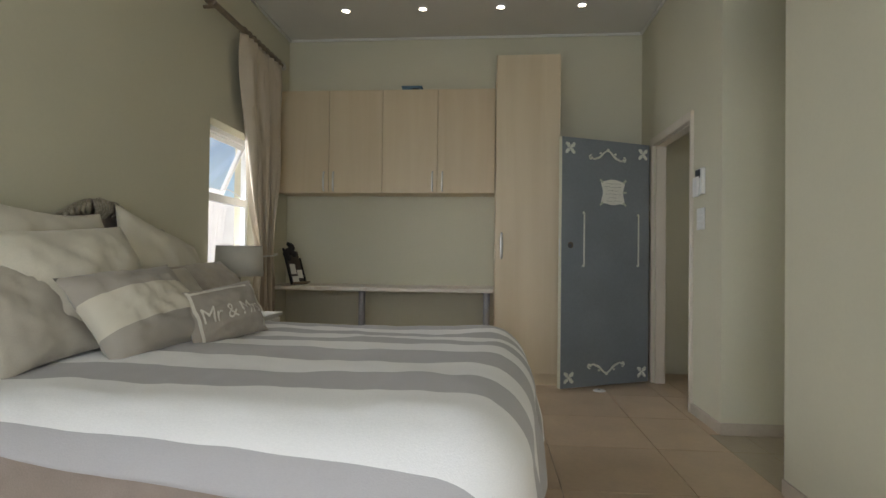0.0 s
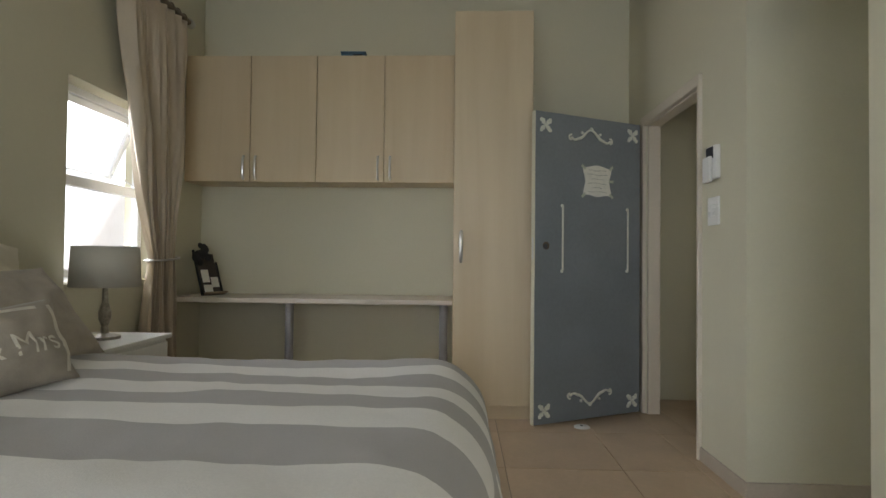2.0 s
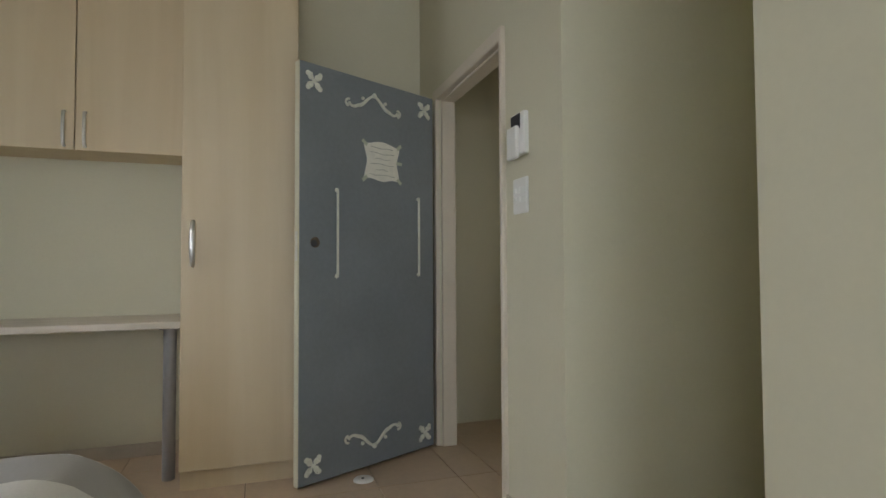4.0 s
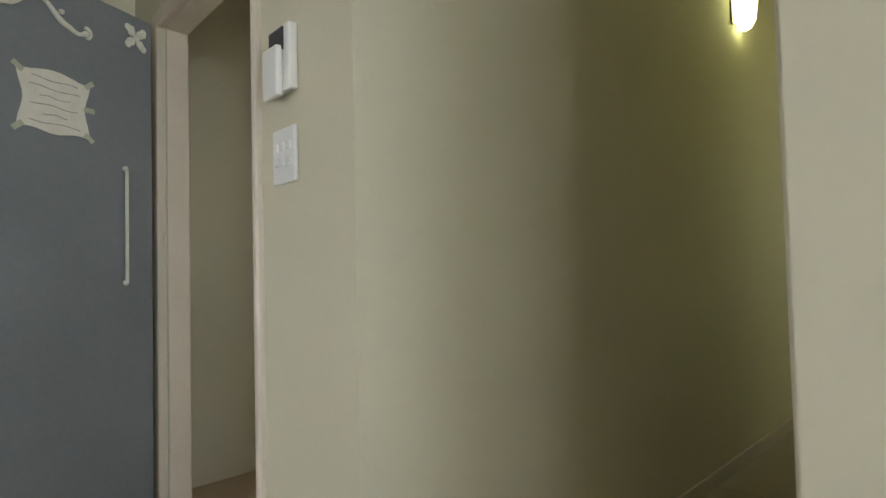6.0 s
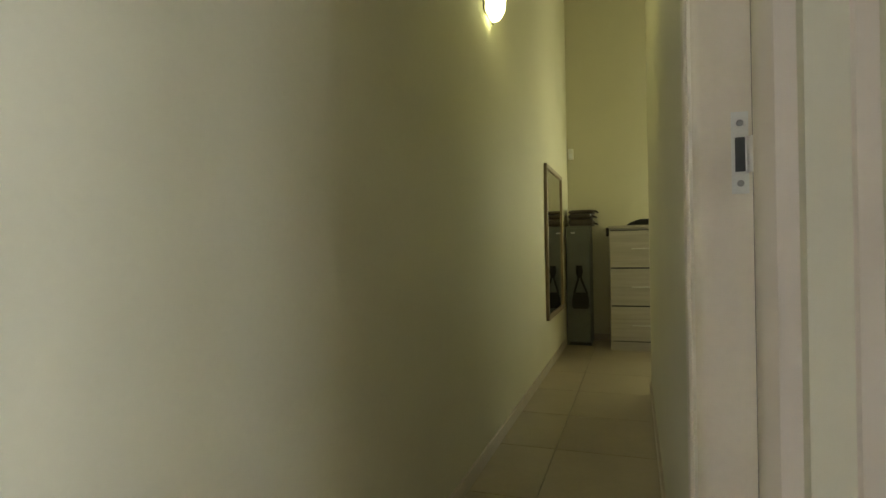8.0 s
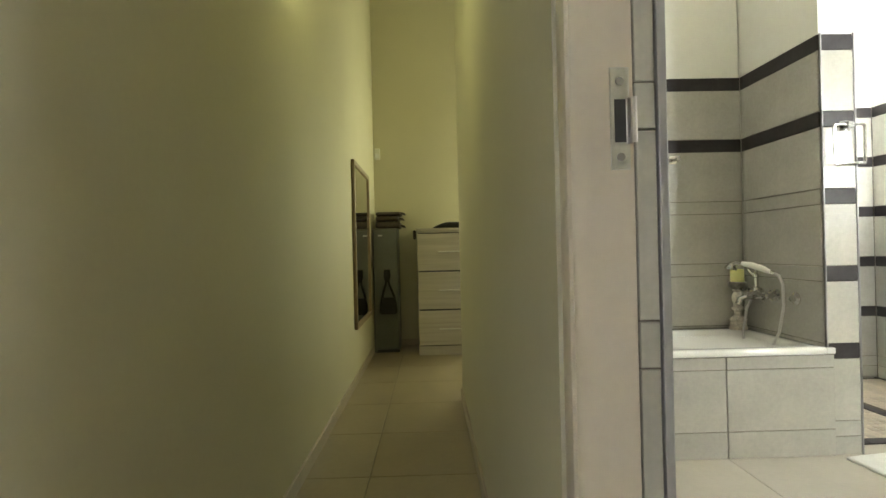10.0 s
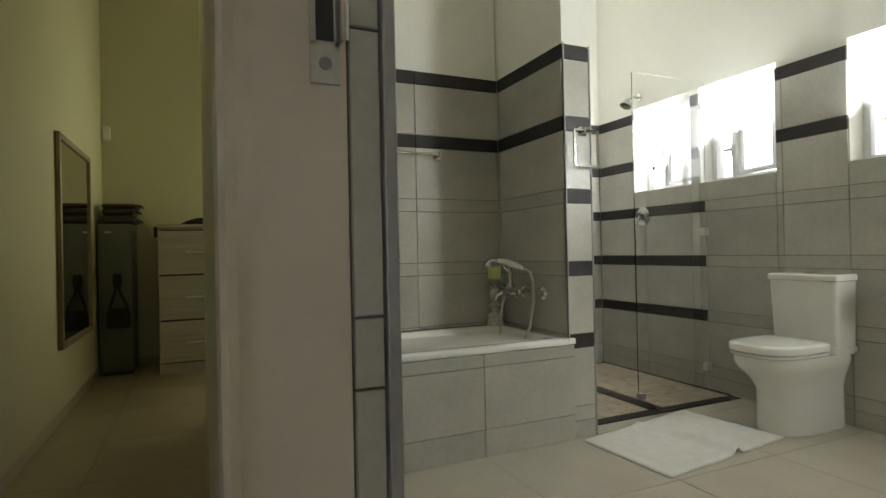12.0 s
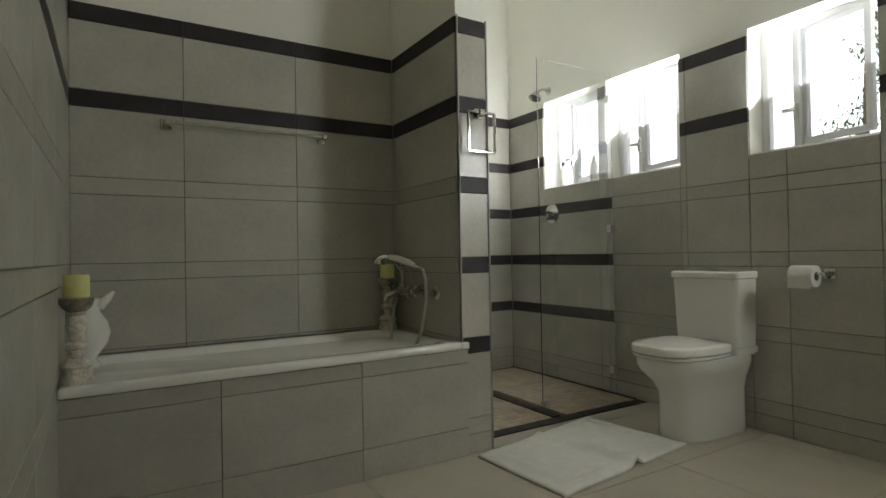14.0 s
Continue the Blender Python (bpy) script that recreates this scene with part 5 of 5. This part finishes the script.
def tree(x, y, h, seed):
    rng = random.Random(seed)
    t = thing("tree", (x, y, -0.25), "slender garden tree with small green leaves", "tree", "garden trees")
    bm = tb([(x, y, -0.25), (x + 0.05, y, h * 0.35), (x - 0.03, y + 0.03, h * 0.7), (x, y, h)], [0.06, 0.045, 0.03, 0.008], 10)
    ends = []
    for k in range(14):
        z = h * (0.3 + 0.65 * k / 14)
        a = rng.uniform(0, 6.28)
        ln = (1.15 - z / h) * 0.35 + 0.12
        e = (x + ln * math.cos(a), y + ln * math.sin(a), z + 0.4 * ln)
        tube(bm, [(x, y, z), ((x + e[0]) / 2, (y + e[1]) / 2, z + 0.12 * ln), e], [0.03, 0.02, 0.006], 6)
        ends.append(((x, y, z), e))
    part("trunk", bm, BARK, t, smooth=60)
    vs, fs = [], []
    for (p, e) in ends:
        for q in range(110):
            f = rng.uniform(0.35, 1.1)
            c = Vector(p).lerp(Vector(e), f) + Vector([rng.gauss(0, 0.11) for _ in range(3)])
            r = Euler([rng.uniform(0, 6.28) for _ in range(3)]).to_matrix()
            s = rng.uniform(0.025, 0.05)
            k = len(vs)
            vs += [c + r @ Vector(v) * s for v in ((-1, 0, 0), (0, -0.4, 0.08), (1, 0, 0), (0, 0.4, 0.08))]
            fs.append((k, k + 1, k + 2, k + 3))
    me = bpy.data.meshes.new("crown")
    me.from_pydata(vs, [], fs)
    me.materials.append(LEAF)
    cr = new("crown", me)
    cr.parent = t
    cr.matrix_parent_inverse = Matrix.Translation(-t.location)
    tagged(cr, kind="stuff")


tree(7.75, -6.6, 5.6, 1)
tree(5.55, -6.6, 5.6, 2)
tree(-6.3, 8.9, 3.3, 3)

# bright hazy distance outside the windows
HAZE = glow("bright_haze", (0.95, 0.98, 1.0), 2.6)
solid("backdrop", bx(-20, 30, -14.1, -14.0, -0.25, 14), HAZE, "overexposed hazy sky beyond the garden", "backdrop", "structure")
solid("backdrop", bx(-14.1, -14.0, -13.9, 26, -0.25, 14), HAZE, "overexposed hazy sky beyond the garden", "backdrop", "structure")

# ---- tiles: floors, bathroom walls ----
TILES = {}


def tile_mesh(w, h, d, material):
    """A flat tile with chamfered edges: w by h, lying in local x and y, d thick along +z."""
    key = (round(w, 3), round(h, 3), d, material.name)
    if key not in TILES:
        c = 0.0015
        a, b = w / 2, h / 2
        vs = []
        for i, z in ((0, 0), (0, d - c), (c, d)):
            vs += [(-a + i, -b + i, z), (a - i, -b + i, z), (a - i, b - i, z), (-a + i, b - i, z)]
        fs = [(8, 9, 10, 11)]
        for o in (0, 4):
            fs += [(o + k, o + (k + 1) % 4, o + 4 + (k + 1) % 4, o + 4 + k) for k in range(4)]
        me = bpy.data.meshes.new("tile")
        me.from_pydata(vs, [], fs)
        me.materials.append(material)
        TILES[key] = me
    return TILES[key]


TURNS = {"z": Matrix.Identity(3), "-x": Matrix(((0, 0, -1), (-1, 0, 0), (0, 1, 0))), "y": Matrix(((-1, 0, 0), (0, 0, 1), (0, 1, 0))), "-y": Matrix(((1, 0, 0), (0, 0, -1), (0, 1, 0)))}


def tile(parent, face, p, w, h, material, d=0.008, name="tile"):
    """A tile whose back lies at p; face: the way it looks."""
    ob = new(name, tile_mesh(w, h, d, material))
    ob.matrix_basis = Matrix.Translation(p) @ TURNS[face].to_4x4()
    ob.parent = parent
    return ob


G = 0.003
ROWS_Z = [(0.0, 0.09, 0), (0.09, 0.165, 1), (0.165, 0.465, 0), (0.465, 0.54, 1), (0.54, 0.84, 0), (0.84, 0.915, 1), (0.915, 1.215, 0), (1.215, 1.29, 1), (1.29, 1.59, 0), (1.59, 1.665, 1), (1.665, 1.962, 0), (1.962, 2.04, 1)]


def tile_wall(parent, face, at, b0, b1, joints, dark, rows=ROWS_Z, holes=(), zmin=0.0):
    """Tiles on a wall face; joints: upright joints; dark(row index, b): whether a strip there is charcoal."""
    cuts = sorted({b0, b1, *[j for j in joints if b0 < j < b1], *[h[0] for h in holes if b0 < h[0] < b1], *[h[1] for h in holes if b0 < h[1] < b1]})
    for r, (z0, z1, strip) in enumerate(rows):
        z0 = max(z0, zmin)
        if z1 - z0 < 0.01:
            continue
        for p, q in zip(cuts, cuts[1:]):
            segs = [(z0, z1)]
            for h in holes:
                if h[0] <= p + 1e-6 and h[1] >= q - 1e-6:
                    nxt = []
                    for s0, s1 in segs:
                        if h[2] > s0:
                            nxt.append((s0, min(s1, h[2])))
                        if h[3] < s1:
                            nxt.append((max(s0, h[3]), s1))
                    segs = [s for s in nxt if s[1] - s[0] > 0.012]
            for s0, s1 in segs:
                mm = DARKTILE if strip and dark(r, (p + q) / 2) else TILE
                w, hh, c, zc = q - p - G, s1 - s0 - G, (p + q) / 2, (s0 + s1) / 2
                if w < 0.006:
                    continue
                pos = (at, c, zc) if face == "-x" else (c, at, zc)
                tile(parent, face, pos, w, hh, mm)


def backing(name, parent_label, bm):
    return solid(name, bm, GROUT, parent_label, "wall", "structure")


# grout beds, 6 mm proud of the painted walls
g_back = backing("tile_bed_tub_back", "dark grout bed of the tiled bath wall", bx(5.022, 5.03, 0.85, 2.38, 0.478, 2.04))
g_end = backing("tile_bed_tub_end", "dark grout bed of the tiled bath end wall", bx(4.37, 5.022, 0.84, 0.846, 0.0, 2.04))
g_pier = backing("tile_bed_pier", "dark grout bed of the tiled pier", bx(4.356, 4.362, 0.68, 0.842, 0.0, 2.04))
g_shw = backing("tile_bed_shower_side", "dark grout bed of the tiled shower wall", bx(4.37, 5.803, 0.668, 0.675, 0.0, 2.04))
g_she = backing("tile_bed_shower_end", "dark grout bed of the tiled shower wall", bx(5.803, 5.81, -0.611, 0.668, 0.0, 2.04))
g_win = bmesh.new()
for a in ((1.785, 5.8015, 0.0, 1.415), (1.785, 1.9, 1.415, 2.04), (2.485, 3.2538, 1.415, 2.04), (3.8193, 4.2191, 1.415, 2.04), (4.7748, 4.8431, 1.415, 2.04), (5.3891, 5.8015, 1.415, 2.04)):
    box(g_win, a[0], a[1], -0.617, -0.611, a[2], a[3])
g_win = backing("tile_bed_window_wall", "dark grout bed of the tiled window wall", g_win)
g_cor = backing("tile_bed_door_wall", "dark grout bed of the tiled wall beside the doorway", bx(2.63, 5.022, 2.379, 2.385, 0.0, 2.04))
g_rev = backing("tile_bed_reveal", "dark grout bed of the tiled door reveal", bx(2.606, 2.62, 2.386, 2.424, 0.0, 2.08))

YJ = [1.405, 1.93]
tile_wall(g_back, "-x", 5.022, 0.853, 2.372, YJ, lambda r, b: r in (9, 11), zmin=0.525)
tile_wall(g_end, "y", 0.846, 4.352, 5.014, [4.985], lambda r, b: r in (9, 11))
tile_wall(g_pier, "-x", 4.356, 0.682, 0.840, [], lambda r, b: r in (3, 5, 7, 9, 11))
tile_wall(g_shw, "-y", 0.668, 4.37, 5.795, [4.98, 5.55], lambda r, b: r in (3, 5, 7, 9, 11))
tile_wall(g_she, "-x", 5.803, -0.601, 0.66, [-0.3, 0.25], lambda r, b: r in (3, 5, 7, 9, 11))
WH = [(1.9, 2.485, 1.415, 2.075), (3.2538, 3.8193, 1.415, 2.075), (4.2191, 4.7748, 1.415, 2.075), (4.8431, 5.3891, 1.415, 2.075)]
tile_wall(g_win, "y", -0.611, 1.79, 5.7937, [2.0, 2.5421, 3.0881, 3.6341, 4.1801, 4.7261, 5.2721], lambda r, b: r in (9, 11) or (b > 4.7212 and r in (3, 5, 7)), holes=WH)
tile_wall(g_cor, "-y", 2.379, 2.632, 5.014, [3.2, 3.77, 4.345], lambda r, b: r in (9, 11))
ROWS_R = ROWS_Z + [(2.04, 2.08, 0)]
tile_wall(g_rev, "-x", 2.606, 2.388, 2.423, [], lambda r, b: False, rows=ROWS_R)
# tub front
g_front = bpy.data.objects["tub_surround"]
for p, q in ((0.815, 1.343), (1.343, 1.888), (1.888, 2.38)):
    for z0, z1 in ((0.0, 0.13), (0.13, 0.427), (0.427, 0.49)):
        tile(g_front, "-x", (4.345, (p + q) / 2, (z0 + z1) / 2), q - p - G, z1 - z0 - G, TILE)
# metal edge trims
for a, lab in (((4.342, 4.350, 0.838, 0.846, 0.0, 2.045), "thin steel tile edge trim"), ((4.342, 4.350, 0.674, 0.682, 0.0, 2.045), "thin steel tile edge trim"), ((2.594, 2.610, 2.372, 2.387, 0.0, 2.08), "thin steel tile edge trim")):
    solid("tile_trim", bx(*a, bev=0.002), TRIMMET, lab, "tile trim", "structure")
solid("tile_trim", bx(4.7232, 4.7271, -0.603, -0.599, 0.0, 2.04), STEEL, "thin steel tile edge trim", "tile trim", "structure")


def floor_tiles(x0, x1, y0, y1, ox, oy, sx, sy, material, cap, skip=lambda x, y: False):
    """Tiles laid on a grid with joints at ox, oy."""
    n = 0
    xs = sorted({x0, x1, *[ox + sx * k for k in range(-20, 30) if x0 < ox + sx * k < x1]})
    ys = sorted({y0, y1, *[oy + sy * k for k in range(-20, 30) if y0 < oy + sy * k < y1]})
    for a, b in zip(xs, xs[1:]):
        for c, d in zip(ys, ys[1:]):
            if b - a < 0.02 or d - c < 0.02 or skip((a + b) / 2, (c + d) / 2):
                continue
            tile(bpy.data.objects["floor"], "z", ((a + b) / 2, (c + d) / 2, -0.008), b - a - 0.003, d - c - 0.003, material)
            n += 1
    return n


floor_tiles(-1.66, 1.665, -2.5, 5.12, 0.665, 3.65, 0.6, 0.6, FLOORTILE, 0)
floor_tiles(1.665, 2.65, 3.355, 5.12, 0.665, 3.65, 0.6, 0.6, FLOORTILE, 0)
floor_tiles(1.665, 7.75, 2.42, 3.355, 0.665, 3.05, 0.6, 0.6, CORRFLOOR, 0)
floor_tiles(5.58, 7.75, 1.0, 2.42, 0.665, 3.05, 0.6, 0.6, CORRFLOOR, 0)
floor_tiles(1.785, 4.47, -0.617, 2.42, 3.75, 1.34, 0.6, 0.6, BATHFLOOR, 0)
# shower floor: charcoal borders and stone mosaic
FL = bpy.data.objects["floor"]
for k in range(8):
    y = 0.60 - 0.148 * k
    tile(FL, "z", (4.52, y, -0.008), 0.075, 0.145, DARKTILE, 0.0085)
for k in range(7):
    tile(FL, "z", (4.665 + 0.19 * k, 0.065, -0.008), 0.187, 0.06, DARKTILE, 0.0085)
    tile(FL, "z", (4.665 + 0.19 * k, -0.60, -0.008), 0.187, 0.03, DARKTILE, 0.0085)
count, jv, jf = 0, [], []
PM = 0.052
for ix in range(25):
    for (ya, ny) in ((0.10, 10), (-0.584, 11)):
        for iy in range(ny):
            px, py = 4.588 + PM * ix, ya + 0.028 + PM * iy
            if px > 5.77:
                continue
            count += 1
            if count <= 300:
                tile(FL, "z", (px, py, -0.010), PM - 0.005, PM - 0.005, MOSAIC, 0.009, "mosaic_tile")
            else:
                k, a = len(jv), (PM - 0.005) / 2
                jv += [(px + sx * a, py + sy * a, z) for z in (-0.010, -0.001) for sx, sy in ((-1, -1), (1, -1), (1, 1), (-1, 1))]
                jf += [(k + 4, k + 5, k + 6, k + 7)] + [(k + j, k + (j + 1) % 4, k + 4 + (j + 1) % 4, k + 4 + j) for j in range(4)]
me = bpy.data.meshes.new("mosaic_rest")
me.from_pydata(jv, [], jf)
me.materials.append(MOSAIC)
mo = new("mosaic_rest", me)
mo.parent = FL
tagged(mo, "small stone mosaic tiles of the shower floor", kind="stuff")
